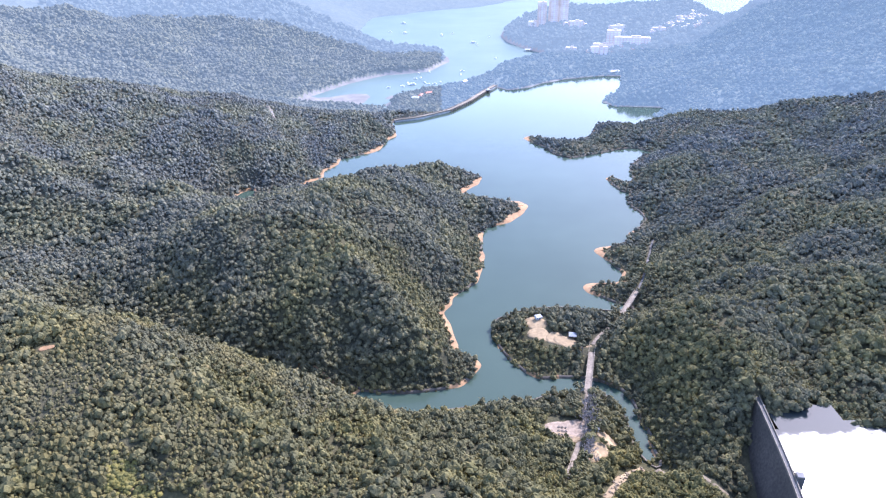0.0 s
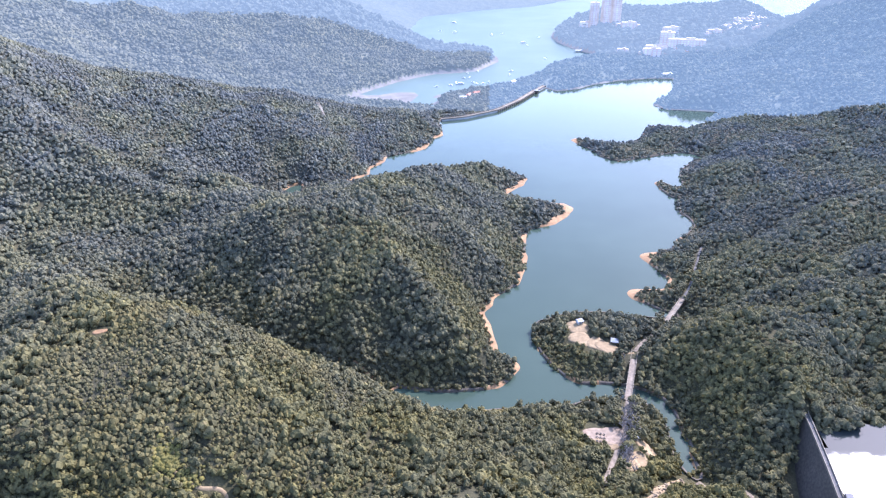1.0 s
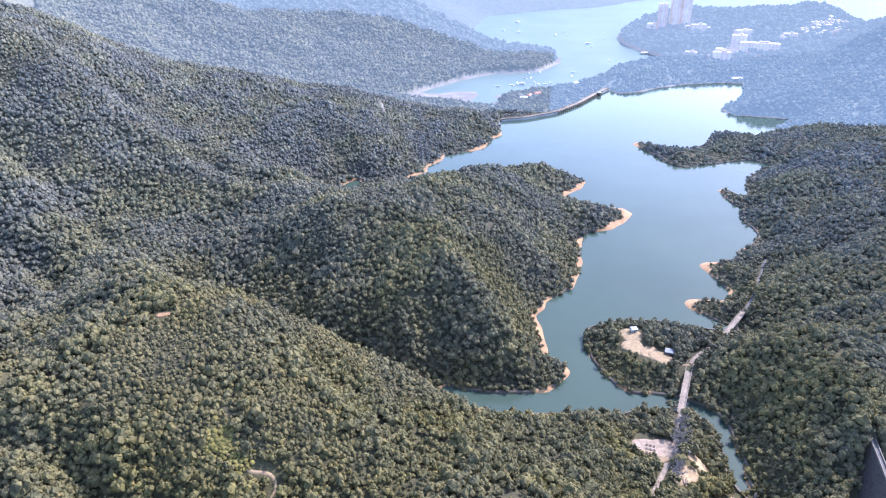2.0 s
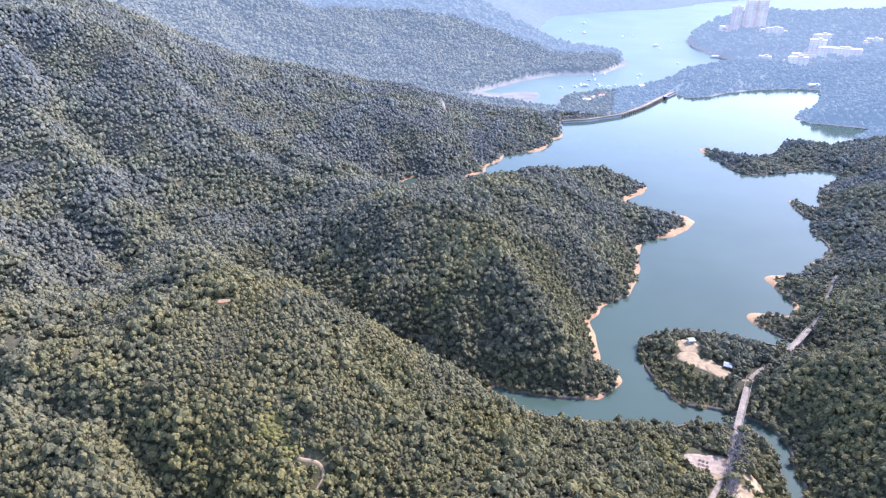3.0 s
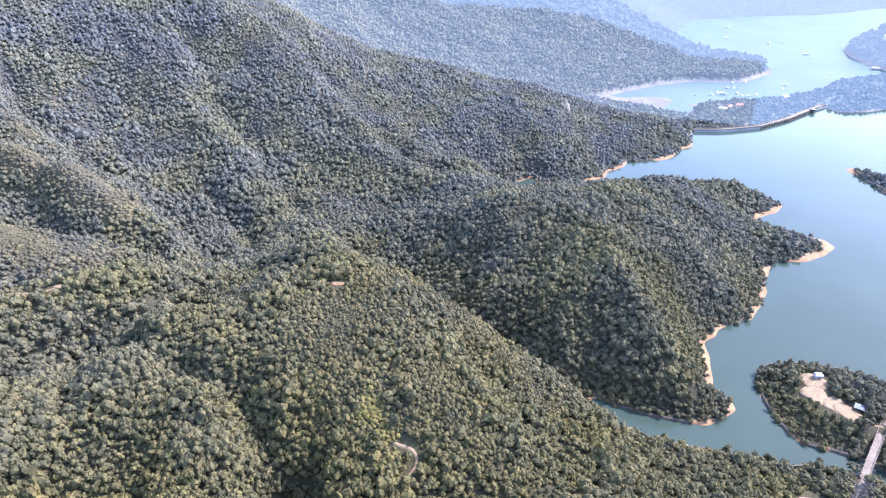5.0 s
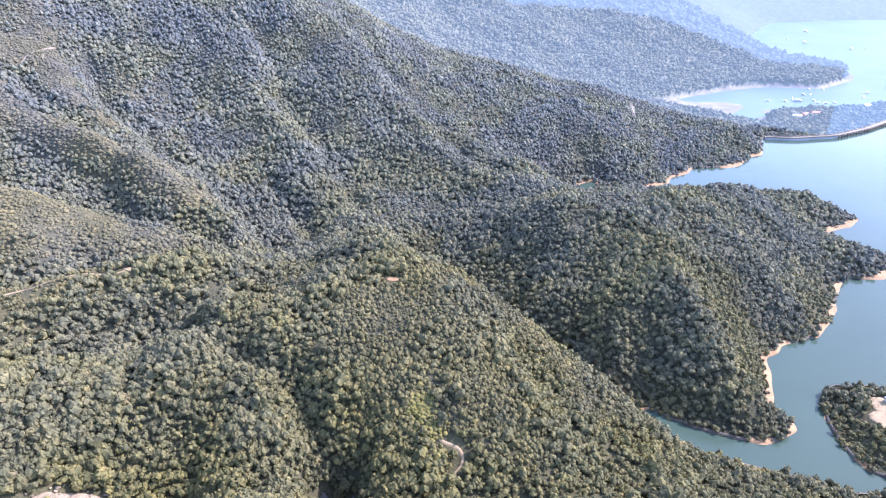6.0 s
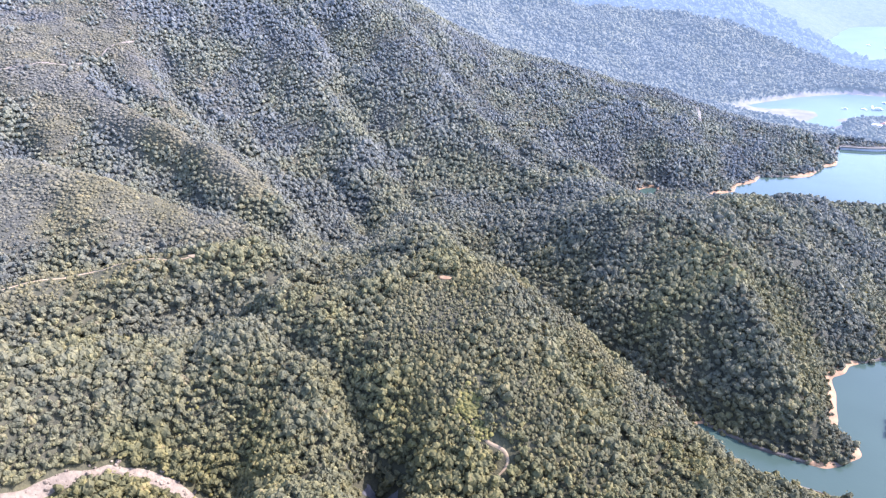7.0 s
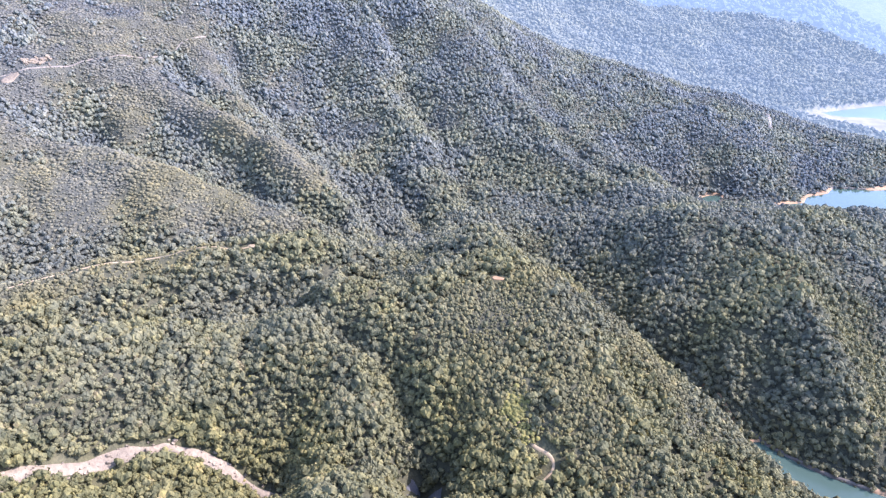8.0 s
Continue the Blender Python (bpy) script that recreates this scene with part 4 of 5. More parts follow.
def cone(bm, a, b, r0, r1, sides=6):
    """A tapered limb from a to b."""
    a, b = Vector(a), Vector(b)
    m = Matrix.Translation((a + b) / 2) @ (b - a).to_track_quat("Z", "Y").to_matrix().to_4x4()
    bmesh.ops.create_cone(bm, cap_ends=True, segments=sides, radius1=r0, radius2=r1, depth=(b - a).length, matrix=m)
    return bm


def dense(line, step):
    p = np.array([q[:2] for q in line], float)
    seg = np.hypot(*np.diff(p, axis=0).T)
    s = np.concatenate([[0], np.cumsum(seg)])
    u = np.linspace(0, s[-1], max(2, int(s[-1] / step) + 1))
    return np.stack([np.interp(u, s, p[:, 0]), np.interp(u, s, p[:, 1])], 1)


def soft_line(line, step):
    p = dense(line, step)
    for _ in range(4):
        p[1:-1] = (p[:-2] + 2 * p[1:-1] + p[2:]) / 4
    return p


def across(p):
    t = np.gradient(p, axis=0)
    t /= np.maximum(np.hypot(t[:, 0], t[:, 1]), 1e-9)[:, None]
    return np.stack([-t[:, 1], t[:, 0]], 1)


def ribbon(name, line, width, mat, label, category="road", lift=0.35, rough=0.0, step=2.5, kind="structure", seed=1):
    """A way or a bed of stone laid over the ground, with a worn edge."""
    p = soft_line(line, step)
    n, w = across(p), width / 2 * (1 + rough * 2 * fractal(p[:, 0], p[:, 1], 14, seed, 2))
    cols = []
    for k in (-1.0, -0.5, 0.0, 0.5, 1.0):
        q = p + n * (k * w)[:, None]
        z = looked_up(gz, q[:, 0], q[:, 1]) + lift * (1.0 if abs(k) < 1 else -1.0)
        cols.append(np.stack([q[:, 0], q[:, 1], z], 1))
    v = np.stack(cols, 1).reshape(-1, 3)
    return tagged(mesh_object(name, v, grid_faces(5, len(p)), [mat]), label, category, kind=kind)


def yard(name, x, y, ax, ay, mat, label, turn=0.0, seed=1, lift=0.4, level=None, category="clearing"):
    """A bare patch with an uneven outline, laid over the ground."""
    rs = np.random.RandomState(seed)
    a = np.linspace(0, 2 * math.pi, 33)[:-1]
    edge = 1 + 0.16 * np.sin(2 * a + rs.uniform(0, 6)) + 0.1 * np.sin(3 * a + rs.uniform(0, 6)) + rs.uniform(-0.05, 0.05, 32)
    rings = []
    for r in (0.02, 0.35, 0.7, 0.95, 1.0):
        u, w = r * edge * ax * np.cos(a), r * edge * ay * np.sin(a)
        px, py = x + u * math.cos(turn) - w * math.sin(turn), y + u * math.sin(turn) + w * math.cos(turn)
        pz = (looked_up(gz, px, py) if level is None else np.full(32, level)) + (lift if r < 1 else -lift)
        rings.append(np.stack([px, py, pz], 1))
    v = np.concatenate(rings)
    i = np.arange(5 * 32).reshape(5, 32)
    j = np.roll(i, -1, 1)
    f = np.stack([i[:-1], j[:-1], j[1:], i[1:]], -1).reshape(-1, 4)
    return tagged(mesh_object(name, v, f, [mat]), label, category, kind="structure")


def boulders(name, line, width, count, low, high, mat, label, seed):
    rs = np.random.RandomState(seed)
    p = soft_line(line, 1.0)
    k = rs.randint(0, len(p), count)
    q = p[k] + across(p)[k] * (rs.normal(0, 0.33, count) * width)[:, None]
    size = low + (high - low) * rs.beta(1, 4, count)
    v, f = scattered(DOMES, q[:, 0], q[:, 1], looked_up(gz, q[:, 0], q[:, 1]) + 0.2, size, seed)
    return tagged(mesh_object(name, v, f, [mat], smooth_shade=False), label, "rocks", kind="stuff")


# ---- ways, clearings and stream beds ----
ribbon("road", ROAD_SOUTH, 4.6, WORN_ROAD, "pale worn road between trees to the bridge", rough=0.25)
ribbon("road", ROAD_POINT, 4.0, WORN_ROAD, "pale road over the wooded point", rough=0.3)
ribbon("road", ROAD_EAST, 3.4, ASPHALT, "narrow road along the wooded shore", rough=0.3)
ribbon("path", POINT_PATH, 3.2, EARTH, "sandy path to the picnic clearing", "path", rough=0.3)
ribbon("path", NEAR_PATH, 2.6, EARTH, "eroded pale hill path through scrub", "path", rough=0.5)
ribbon("path", RIDGE_TRAIL, 1.9, EARTH, "bare earth trail along the ridge", "path", rough=0.7)
ribbon("road", HILL_ROAD, 2.2, WORN_ROAD, "pale hillside road cut into the slope", rough=0.9)
ribbon("road", VALLEY_ROAD, 8.0, ASPHALT, "grey asphalt turning place in the valley", rough=0.3)
ribbon("stream_bed", ROCK_STREAM, 8.0, ROCK, "dry stream bed of pale bare rock", "stream bed", rough=0.5, lift=0.6, step=2.0)
ribbon("stream_bed", STREAM_SOUTH, 8.0, EARTH, "rocky stream bed running into the lake", "stream bed", rough=0.5)
ribbon("stream_bed", VALLEY_STREAM, 4.0, SAND, "narrow bare stream bed at the head of the inlet", "stream bed", rough=0.4)
ribbon("stream_bed", STREAM_EAST, 5.0, ROCK, "stony channel below the dam", "stream bed", rough=0.4)
boulders("boulders", ROCK_STREAM, 9.0, 130, 0.4, 2.2, ROCK, "pale rounded boulders in the dry stream", 21)
boulders("boulders", STREAM_SOUTH, 7.0, 60, 0.4, 1.8, ROCK, "pale boulders in the stream mouth", 22)
yard("clearing", 91, 364, 15, 12, COURT, "pale pinkish paved court among trees", 0.2, 31)
yard("clearing", 88, 354, 10, 6, EARTH, "trodden sandy earth beside the court", 0.0, 35)
for k, (x, y, _) in enumerate(EARTH_YARD):
    yard("clearing", x, y, 7.5, 8.0, EARTH, "trodden sandy earth beside the road", 0.5 * k, 40 + k, 0.4 + 0.06 * k)
ribbon("clearing", POINT_CLEARING, 12.0, EARTH, "sandy picnic clearing on the wooded point", "clearing", rough=0.5, lift=0.3)
for k, (x, y, _) in enumerate(POINT_CLEARING):
    yard("clearing", x, y, 10.0, 9.5, EARTH, "sandy picnic clearing on the wooded point", 0.4 * k, 50 + k, 0.4 + 0.06 * k)
yard("bare_patch", BARE_SPOTS[0][0], BARE_SPOTS[0][1], 4.5, 3, SAND, "small reddish bare patch on the hilltop", 0.3, 60)
yard("bare_patch", BARE_SPOTS[2][0], BARE_SPOTS[2][1], 2.5, 6, EARTH, "small pale bare patch in the hollow", 0.3, 61)
for k, (i, ax, ay) in enumerate([(3, 3.6, 1.8), (5, 4.0, 1.8), (6, 3.2, 1.6)]):
    yard("bare_patch", BARE_SPOTS[i][0], BARE_SPOTS[i][1], ax, ay, EARTH, "small pale eroded patch on the ridge", 0.4 * k, 66 + k)
yard("quarry_face", -897, 262, 6, 10, ROCK, "bare pale rock face cut into the hillside", 0.2, 62, 0.9)
yard("quarry_floor", -880, 223, 6, 11, ROCK, "level pale rocky floor below the cutting", 0.1, 63, 0.8)
boulders("boulders", [(-901, 248, 0), (-893, 276, 0)], 12.0, 60, 1.0, 3.4, ROCK, "rough pale blocks below the rock cutting", 24)
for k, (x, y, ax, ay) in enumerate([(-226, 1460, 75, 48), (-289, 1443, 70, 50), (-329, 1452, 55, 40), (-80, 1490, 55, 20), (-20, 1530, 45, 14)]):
    yard("mud_flat", x, y, ax, ay, HAZE_GLOW_MUD, "pale wet tidal mud flat in the bay, with added haze glow", 0.3, 70 + k, 0.3, -14.9 + 0.05 * k, "mud flat")


# ---- the bridges ----
def arched_bridge(name, ends, width, arches, drop, label):
    """A masonry bridge: spandrels with round arches, a deck and two parapets."""
    (x0, y0, z0), (x1, y1, z1) = ends
    length = math.hypot(x1 - x0, y1 - y0) + 6
    top = thing(name, (x0 + x1) / 2, (y0 + y1) / 2, (z0 + z1) / 2, label, "bridge", turn=math.degrees(math.atan2(y1 - y0, x1 - x0)))
    bay = (length - 8) / arches
    low = [(-length / 2, -0.8), (-length / 2, -drop)]
    for k in range(arches):
        a = -length / 2 + 4 + k * bay + 0.9
        b = a + bay - 1.8
        low.append((a, -drop))
        for i in range(9):
            w = math.pi * (1 - i / 8)
            low.append(((a + b) / 2 + (b - a) / 2 * math.cos(w), -drop + 3.0 + (drop - 4.4) * math.sin(w)))
        low.append((b, -drop))
    low += [(length / 2, -drop), (length / 2, -0.8)]
    bm = bmesh.new()
    front = [bm.verts.new((x, -width / 2 + 0.25, z)) for x, z in low]
    face = bm.faces.new(front)
    moved = bmesh.ops.extrude_face_region(bm, geom=[face])
    bmesh.ops.translate(bm, verts=[v for v in moved["geom"] if isinstance(v, bmesh.types.BMVert)], vec=(0, width - 0.5, 0))
    part("arches", bm, MASONRY, top, "grey granite arches")
    part("deck", boxed(0, 0, -0.78, length, width, 0.7, bevel=0.08), CONCRETE, top, "pale concrete deck")
    part("roadway", boxed(0, 0, -0.07, length, width - 1.2, 0.12), WORN_ROAD, top, "worn sandy roadway")
    for side in (-1, 1):
        para = part("parapet", boxed(0, side * (width / 2 - 0.2), -0.06, length, 0.4, 1.1, bevel=0.06), CONCRETE, top, "pale stone parapet")
        for k in range(arches + 1):
            part("pier_cap", boxed(-length / 2 + 4 + k * bay, side * (width / 2 + 0.05), -0.5, 1.2, 0.9, 1.9, bevel=0.08), CONCRETE, para)
    return top


arched_bridge("masonry_bridge", BRIDGE_ENDS, 5.4, 4, 13.0, "pale masonry arch bridge over the lake arm")
arched_bridge("small_bridge", SMALL_BRIDGE_ENDS, 5.0, 2, 12.0, "short pale masonry bridge over a cove")


# ---- the dams ----
def lofted(line, profile, step=4.0, lower=None):
    """A wall along a line; the profile is (metres to the line's left, height)."""
    p = soft_line(line, step)
    n = across(p)
    bm = bmesh.new()
    rows = []
    for (x, y), (u, v) in zip(p, n):
        rows.append([bm.verts.new((x + u * s, y + v * s, z)) for s, z in profile])
    m = len(profile)
    for a, b in zip(rows, rows[1:]):
        for k in range(m):
            bm.faces.new((a[k], a[(k + 1) % m], b[(k + 1) % m], b[k]))
    bm.faces.new(rows[0][::-1]), bm.faces.new(rows[-1])
    return bm


def shifted(line, side):
    p = soft_line(line, 4.0)
    q = p + across(p) * side
    return [(float(a), float(b)) for a, b in q]


upper_dam = thing("upper_dam", *UPPER_DAM_LINE[2][:2], 10, "tall grey masonry dam holding the upper reservoir", "dam")
upper_dam.matrix_basis = Matrix()
part("wall", lofted(UPPER_DAM_LINE, [(1.7, 45.0), (2.6, 18.0), (-12.5, 4.0), (-8.5, 18.0), (-3.8, 36.0), (-1.7, 45.0)]), MASONRY, upper_dam, "granite face in a dark tone that imitates its shade")
part("crest_road", lofted(UPPER_DAM_LINE, [(1.55, 45.5), (1.55, 45.0), (-1.55, 45.0), (-1.55, 45.5)]), ASPHALT, upper_dam, "grey crest road")
for side in (-1.45, 1.45):
    part("parapet", lofted(shifted(UPPER_DAM_LINE, side), [(0.22, 46.6), (0.22, 44.6), (-0.22, 44.6), (-0.22, 46.6)]), CONCRETE, upper_dam, "pale crest parapet")
for x, y in dense(UPPER_DAM_LINE, 16.0)[1:]:
    part("lamp_post", cone(bmesh.new(), (x, y, 45.5), (x, y, 50.0), 0.12, 0.07), ROOF_GREY, upper_dam)

(ax, ay, _), (bx, by, _) = UPPER_DAM_LINE[2:4]
tx, ty = 0.35 * ax + 0.65 * bx + 4.2, 0.35 * ay + 0.65 * by
valve_house = thing("valve_house", tx, ty, 24, "square grey stone valve house against the upper dam", "valve house", turn=80)
part("shaft", boxed(0, 0, 0, 4.6, 4.4, 24.0, bevel=0.15), ASPHALT, valve_house, "weathered stone shaft")
part("cornice", boxed(0, 0, 23.9, 5.0, 4.8, 0.5, bevel=0.1), CONCRETE, valve_house, "pale cornice")
part("roof", boxed(0, 0, 24.35, 4.5, 4.3, 0.4, bevel=0.1), ROOF_DARK, valve_house, "flat grey roof")
for k in (-1, 1):
    part("window", boxed(k * 1.1, -2.2, 20.6, 0.8, 0.14, 1.7), DARK_GLASS, valve_house)
    part("window", boxed(2.3, k * 1.1, 20.6, 0.14, 0.8, 1.7), DARK_GLASS, valve_house)
part("door", boxed(0, 2.2, 21.0, 1.0, 0.14, 2.1), DARK_GLASS, valve_house)

lake_dam = thing("lake_dam", 0, 0, 0, "long curved pale masonry dam closing the reservoir", "dam")
part("wall", lofted(LAKE_DAM_LINE, [(4.0, 3.6), (22.0, -20.0), (-4.5, -20.0), (-3.6, 3.6)]), DAM_STONE, lake_dam, "grey granite dam wall")
part("crest_road", lofted(LAKE_DAM_LINE, [(4.2, 4.3), (4.2, 3.5), (-3.8, 3.5), (-3.8, 4.3)]), CONCRETE, lake_dam, "pale road on the crest")
for side in (-3.7, 4.1):
    part("parapet", lofted(shifted(LAKE_DAM_LINE, side), [(0.3, 5.6), (0.3, 4.0), (-0.3, 4.0), (-0.3, 5.6)]), CONCRETE, lake_dam, "pale parapet")
spill = dense(LAKE_DAM_LINE[2:5], 8.0)
for (x, y), (u, v) in zip(spill, across(spill)):
    part("pier", boxed(x - 5.0 * u, y - 5.0 * v, -4.0, 1.6, 3.2, 8.6, turn=math.atan2(v, u) + math.pi / 2, bevel=0.1), CONCRETE, lake_dam, "pale spillway pier")
x, y = LAKE_DAM_LINE[4][:2]
gatehouse = thing("gatehouse", x + 4, y - 8, -6, "dark stone gatehouse standing against the dam", "gatehouse", turn=60)
part("wall", boxed(0, 0, 0, 9, 7, 13, bevel=0.15), MASONRY, gatehouse, "grey stone walls")
part("roof", cone(bmesh.new(), (0, 0, 13), (0, 0, 16), 6.6, 0.4, 4), ROOF_GREY, gatehouse, "pyramid roof")
for k in (-2.5, 0, 2.5):
    part("window", boxed(k, -3.55, 7.5, 1.1, 0.2, 2.4), DARK_GLASS, gatehouse)


# ---- small buildings ----
def hut(name, x, y, sx, sy, high, turn, wall, roof, label, category="hut", lift=0.3):
    z = height(x, y) + lift
    top = thing(name, x, y, z, label, category, turn=turn)
    part("wall", boxed(0, 0, -1.0, sx, sy, high + 1.0, bevel=0.05), wall, top)
    bm = bmesh.new()
    r = 0.5 + 0.12
    pts = [(-sx * r, -sy * r, high), (sx * r, -sy * r, high), (sx * r, sy * r, high), (-sx * r, sy * r, high), (-sx * 0.45, 0, high + sy * 0.28), (sx * 0.45, 0, high + sy * 0.28)]
    v = [bm.verts.new(p) for p in pts]
    for f in ((0, 1, 5, 4), (2, 3, 4, 5), (0, 4, 3), (1, 2, 5), (3, 2, 1, 0)):
        bm.faces.new([v[i] for i in f])
    part("roof", bm, roof, top, "low pitched roof")
    part("door", boxed(0, -sy / 2 - 0.03, 0, 1.0, 0.1, 2.1), DARK_GLASS, top)
    for k in (-0.3, 0.3):
        part("window", boxed(k * sx, -sy / 2 - 0.03, 1.0, 1.1, 0.1, 1.1), DARK_GLASS, top)
    return top


hut("hut", *HUT_PLACE[0][:2], 5.5, 4.2, 2.8, 20, WHITE_WALL, ROOF_GREY, "small white hut at the edge of the clearing")
x, y, _ = PAVILION_PLACE[0]
pavilion = thing("pavilion", x, y, height(x, y) + 0.2, "open picnic pavilion with a pale metal roof", "pavilion", turn=35)
part("floor_slab", boxed(0, 0, -0.8, 6.4, 5.4, 1.0, bevel=0.05), CONCRETE, pavilion)
for a in (-2.6, 2.6):
    for b in (-2.1, 2.1):
        part("post", boxed(a, b, 0.2, 0.25, 0.25, 2.6), CONCRETE, pavilion)
part("roof", cone(bmesh.new(), (0, 0, 2.8), (0, 0, 4.6), 4.9, 0.3, 4), ROOF_GREY, pavilion, "pale pyramid roof")
hut("shed", 112, 365, 5, 4, 2.6, 70, WHITE_WALL, ROOF_GREY, "small shed beside the road", "shed")
for k, (x, y, _) in enumerate(DOWNSTREAM_HOUSES):
    hut("house", x, y, 14 + 3 * (k % 2), 9, 5 + (k % 3), 25 * k, WHITE_WALL, TILE_RED if k % 2 else ROOF_GREY, "white house below the dam", "house", 0.5)
hut("house", *SHORE_HOUSE[0][:2], 22, 11, 5, 10, WHITE_WALL, ROOF_GREY, "long pale building on the lake shore", "house", 1.0)
hut("house", *PIER_HOUSE[0][:2], 20, 10, 5, 5, WHITE_WALL, ROOF_GREY, "low pale boathouse at the water", "house", 1.0)
for k in range(9):
    x, y = 83 + 2.6 * (k % 3) + 0.6 * (k // 3), 357 + 4.2 * (k // 3)
    table = thing("picnic_table", x, y, height(x, y) + 0.45, "stone picnic table on the court", "table", "picnic tables", 20 * k)
    part("tabletop", boxed(0, 0, 0.68, 1.6, 0.9, 0.1, bevel=0.02), MASONRY, table)
    part("leg", boxed(0, 0, 0, 0.5, 0.4, 0.68), MASONRY, table)
    for side in (-0.85, 0.85):
        part("bench", boxed(0, side, 0, 1.5, 0.35, 0.42, bevel=0.02), MASONRY, table)

# steps and tanks on the ridge above the bay
for k, (x, y) in enumerate(dense(STEPS_LINE, 7.0)):
    hut("tank_house", x, y, 5, 4, 3.4, 15 * k, WHITE_WALL, CONCRETE, "small white structure on the ridge", "tank house", 1.5)


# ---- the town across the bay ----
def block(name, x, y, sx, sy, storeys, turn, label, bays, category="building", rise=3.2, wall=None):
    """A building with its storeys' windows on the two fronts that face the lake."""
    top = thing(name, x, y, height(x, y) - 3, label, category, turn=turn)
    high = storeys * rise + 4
    body = part("wall", boxed(0, 0, 0, sx, sy, high, bevel=0.2), wall or HAZE_GLOW_WALL, top)
    part("roof", boxed(0, 0, high, sx * 0.96, sy * 0.94, 0.8, bevel=0.1), HAZE_GLOW_WALL, top)
    part("roof_house", boxed(sx * 0.1, 0, high + 0.8, sx * 0.25, sy * 0.4, 3.5, bevel=0.1), wall or HAZE_GLOW_WALL, top)
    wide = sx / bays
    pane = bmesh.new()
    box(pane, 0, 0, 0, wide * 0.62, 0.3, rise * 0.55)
    first = part("window", pane, HAZE_GLOW_GLASS, top)
    first.location = (-sx / 2 + wide / 2, -sy / 2 - 0.1, 4.4)
    for i in range(storeys):
        for j in range(bays):
            if i or j:
                w = new("window", first.data)
                w.parent = top
                w.location = (-sx / 2 + wide * (j + 0.5), -sy / 2 - 0.1, 4.4 + i * rise)
    return top


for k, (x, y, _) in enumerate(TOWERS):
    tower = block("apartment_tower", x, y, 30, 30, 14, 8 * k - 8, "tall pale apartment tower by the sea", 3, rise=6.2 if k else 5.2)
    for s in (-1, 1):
        part("bay", boxed(s * 11, -16.2, 0, 5, 4, 86 if k else 72, bevel=0.3), HAZE_GLOW_WALL, tower)
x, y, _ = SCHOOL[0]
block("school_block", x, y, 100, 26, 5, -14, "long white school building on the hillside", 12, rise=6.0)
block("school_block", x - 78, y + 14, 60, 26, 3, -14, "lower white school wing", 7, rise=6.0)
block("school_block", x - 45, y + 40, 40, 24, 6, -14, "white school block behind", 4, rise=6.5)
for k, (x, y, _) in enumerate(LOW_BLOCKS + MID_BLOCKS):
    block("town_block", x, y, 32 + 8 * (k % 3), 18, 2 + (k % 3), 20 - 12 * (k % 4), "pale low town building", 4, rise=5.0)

# the terraced cutting, in the town walls' material with its added haze glow
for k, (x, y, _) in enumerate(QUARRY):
    yard("terraced_cutting", x, y, 45, 34, HAZE_GLOW_WALL, "pale bare terraced cutting above the town", 0.7, 90 + k, 6.0 + k)
    for j in range(4):
        block("terrace_house", x - 30 + 18 * j, y - 14 + 9 * j, 22, 12, 2, -30, "white terrace house on the cutting", 3, "house", 5.0)


# ---- boats in the bay ----
def boat_shape(length, label, cabin):
    top = thing("boat", 0, 0, -15, label, "boat", "boats moored in the bay")
    bm = bmesh.new()
    w, h = length * 0.16, length * 0.1
    out = [(-length / 2, w * 0.85), (-length * 0.1, w), (length * 0.25, w * 0.75), (length / 2, 0.02)]
    deck = [bm.verts.new((x, y, h)) for x, y in out] + [bm.verts.new((x, -y, h)) for x, y in out[::-1]]
    keel = [bm.verts.new((x * 0.92, y * 0.7, -0.5)) for x, y in out] + [bm.verts.new((x * 0.92, -y * 0.7, -0.5)) for x, y in out[::-1]]
    n = len(deck)
    for k in range(n):
        bm.faces.new((deck[k], deck[(k + 1) % n], keel[(k + 1) % n], keel[k]))
    bm.faces.new(deck), bm.faces.new(keel[::-1])
    part("hull", bm, HULL, top)
    house = part("cabin", boxed(-length * 0.08, 0, h, length * cabin, w * 1.3, length * 0.12, bevel=0.1), HULL, top)
    part("window", boxed(-length * 0.08, 0, h + length * 0.05, length * cabin * 1.02, w * 1.32, length * 0.04), DARK_GLASS, house)
    part("mast", cone(bmesh.new(), (-length * 0.1, 0, h), (-length * 0.1, 0, h + length * 0.35), 0.15, 0.08), ROOF_GREY, top)
    return top


rs = np.random.RandomState(77)
boats = [boat_shape(13, "white motor boat moored on the bay", 0.4), boat_shape(22, "larger white boat with a long cabin", 0.55)]
for k, (x, y) in enumerate(BOATS):
    m = pose(x, y, -15, 0, 0, rs.uniform(0, 360))
    big = k in (0, 1, 2, 4, 9)
    if k == 0:
        boats[1].matrix_basis = m
    elif k == 3:
        boats[0].matrix_basis = m
    else:
        copy_thing(boats[1 if big else 0], m)


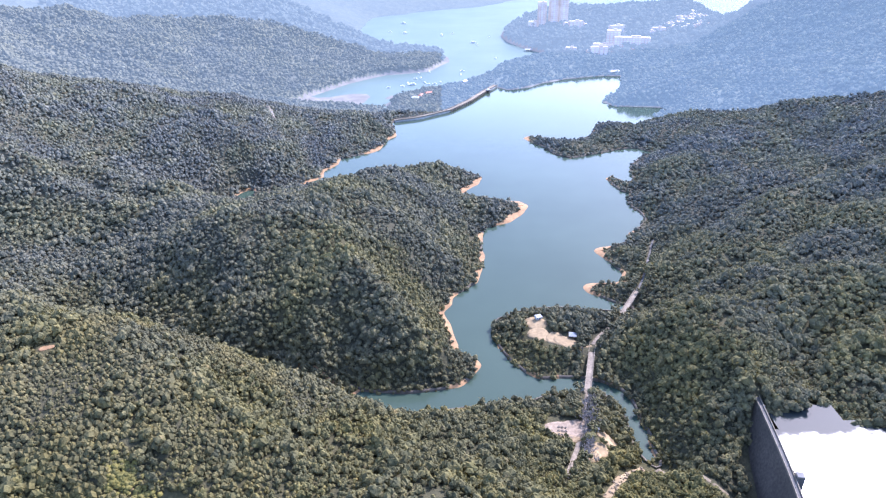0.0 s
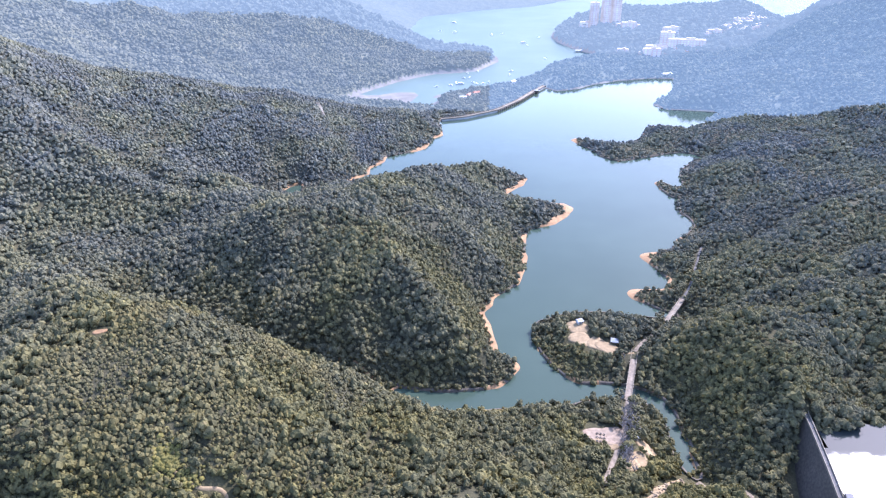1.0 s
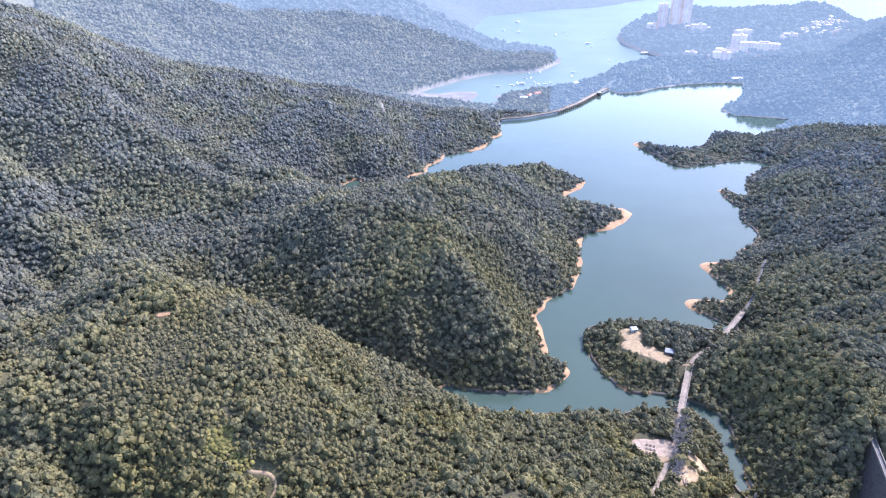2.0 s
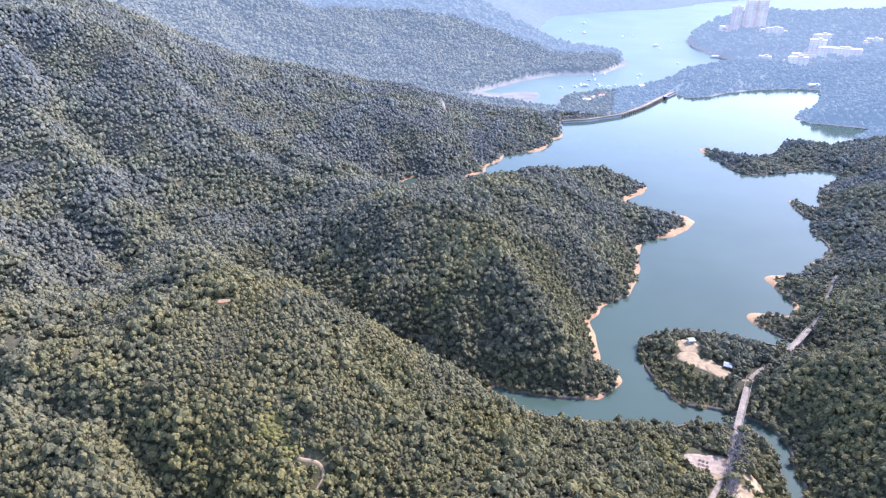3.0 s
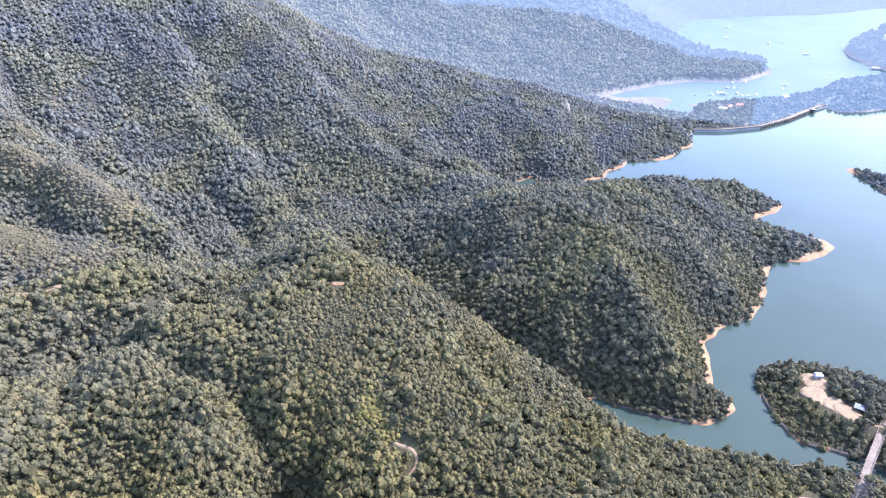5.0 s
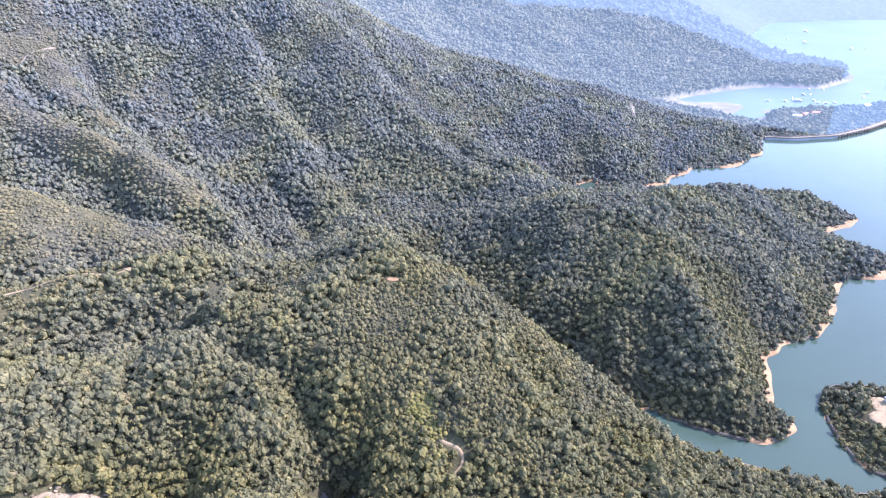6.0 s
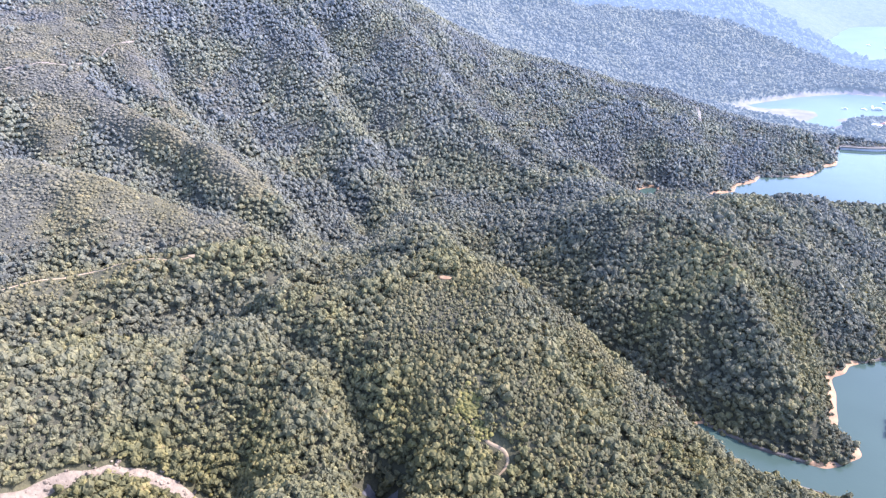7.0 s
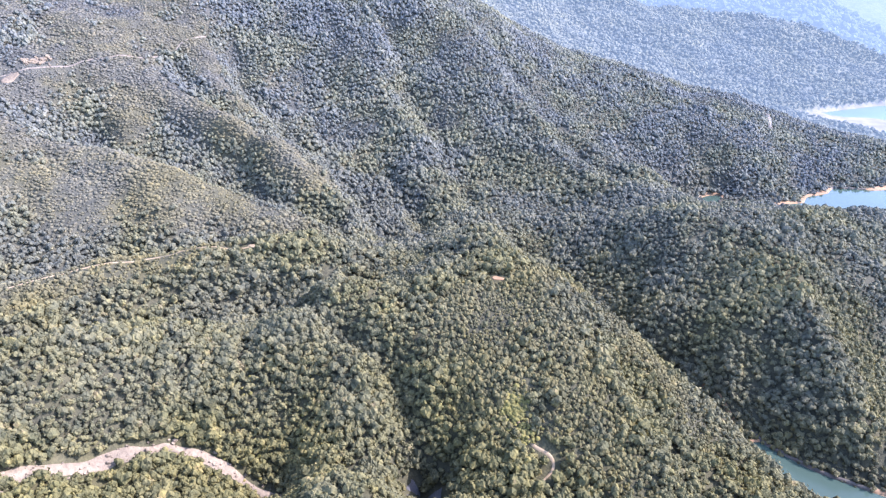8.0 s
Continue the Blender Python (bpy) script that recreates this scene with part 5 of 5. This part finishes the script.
# ---- single trees by the road and the clearings ----
def tree_shape(seed, tall, spread, mat, label, bare=False):
    rs = np.random.RandomState(seed)
    top = thing("bare_tree" if bare else "tree", 0, 0, 0, label, "tree", "bare trees by the road" if bare else "trees by the clearings")
    bm = bmesh.new()
    cone(bm, (0, 0, -0.5), (0.2, 0.1, tall * 0.5), 0.32, 0.2, 7)
    part("trunk", bm, BARK, top)
    tips = []
    for k in range(7 if bare else 5):
        a = k * 2.4 + rs.uniform(-0.4, 0.4)
        tip = Vector((math.cos(a) * spread * rs.uniform(0.5, 0.95), math.sin(a) * spread * rs.uniform(0.5, 0.95), tall * rs.uniform(0.75, 1.0)))
        bm = bmesh.new()
        cone(bm, (0.15, 0.08, tall * rs.uniform(0.3, 0.48)), tip, 0.24 if bare else 0.16, 0.07, 5)
        if bare:
            for _ in range(9):
                s = Vector((0.15, 0.08, tall * 0.4)).lerp(tip, rs.uniform(0.4, 1.0))
                cone(bm, s, s + Vector(rs.normal(0, 0.22, 3) * spread) + Vector((0, 0, 0.8)), 0.11, 0.04, 4)
        part("limb", bm, BARK, top)
        tips.append(tip)
    if not bare:
        vs, fs, base = [], [], 0
        shape_v, shape_f = icosphere(1)
        for _ in range(34):
            c = np.array(tips[rs.randint(len(tips))]) * rs.uniform(0.75, 1.05) + rs.normal(0, 0.28, 3) * spread * np.array([1, 1, 0.7])
            s = spread * rs.uniform(0.16, 0.34)
            vs.append(c + shape_v * (s * rs.uniform(0.7, 1.25, len(shape_v)))[:, None])
            fs.append(shape_f + base)
            base += len(shape_v)
        crown = mesh_object("crown", np.concatenate(vs), np.concatenate(fs), [mat])
        crown.parent = top
    return top


forms = [tree_shape(500 + k, 7.0 + k, 2.6 + 0.4 * k, FOREST, "rounded broadleaf tree beside the clearing") for k in range(4)]
bare = [tree_shape(520 + k, 7.0 + k, 3.4 + 0.4 * k, BARK, "leafless grey tree beside the road", True) for k in range(3)]
spots = []
for line, off in ((ROAD_SOUTH, 8.0), (ROAD_SOUTH, -8.0), (ROAD_POINT, 8.0), (ROAD_POINT, -8.0), (POINT_PATH, 6.5), (ROAD_EAST, -6.5), (ROAD_EAST, 6.5)):
    p = dense(line, 7.5)
    spots += [(x + off * u + rs.uniform(-1, 1), y + off * v + rs.uniform(-1, 1)) for (x, y), (u, v) in zip(p, across(p))]
placed = [0] * 4
for k, (x, y) in enumerate(spots):
    ok, z = wooded(np.array([x]), np.array([y]))
    if not ok[0]:
        continue
    m = pose(x, y, float(z[0]), 0, 0, 47 * k)
    if placed[k % 4] == 0:
        forms[k % 4].matrix_basis = m
    else:
        copy_thing(forms[k % 4], m)
    placed[k % 4] += 1
for k in range(40):
    x, y = 113 + rs.uniform(-3, 4) - 0.42 * k, 400 - 1.75 * k + rs.uniform(-1.5, 1.5)
    x += 4.4 if k % 2 else 0.5
    m = pose(x, y, height(x, y), 0, 0, 61 * k)
    if k < 3:
        bare[k].matrix_basis = m
    else:
        copy_thing(bare[k % 3], m)
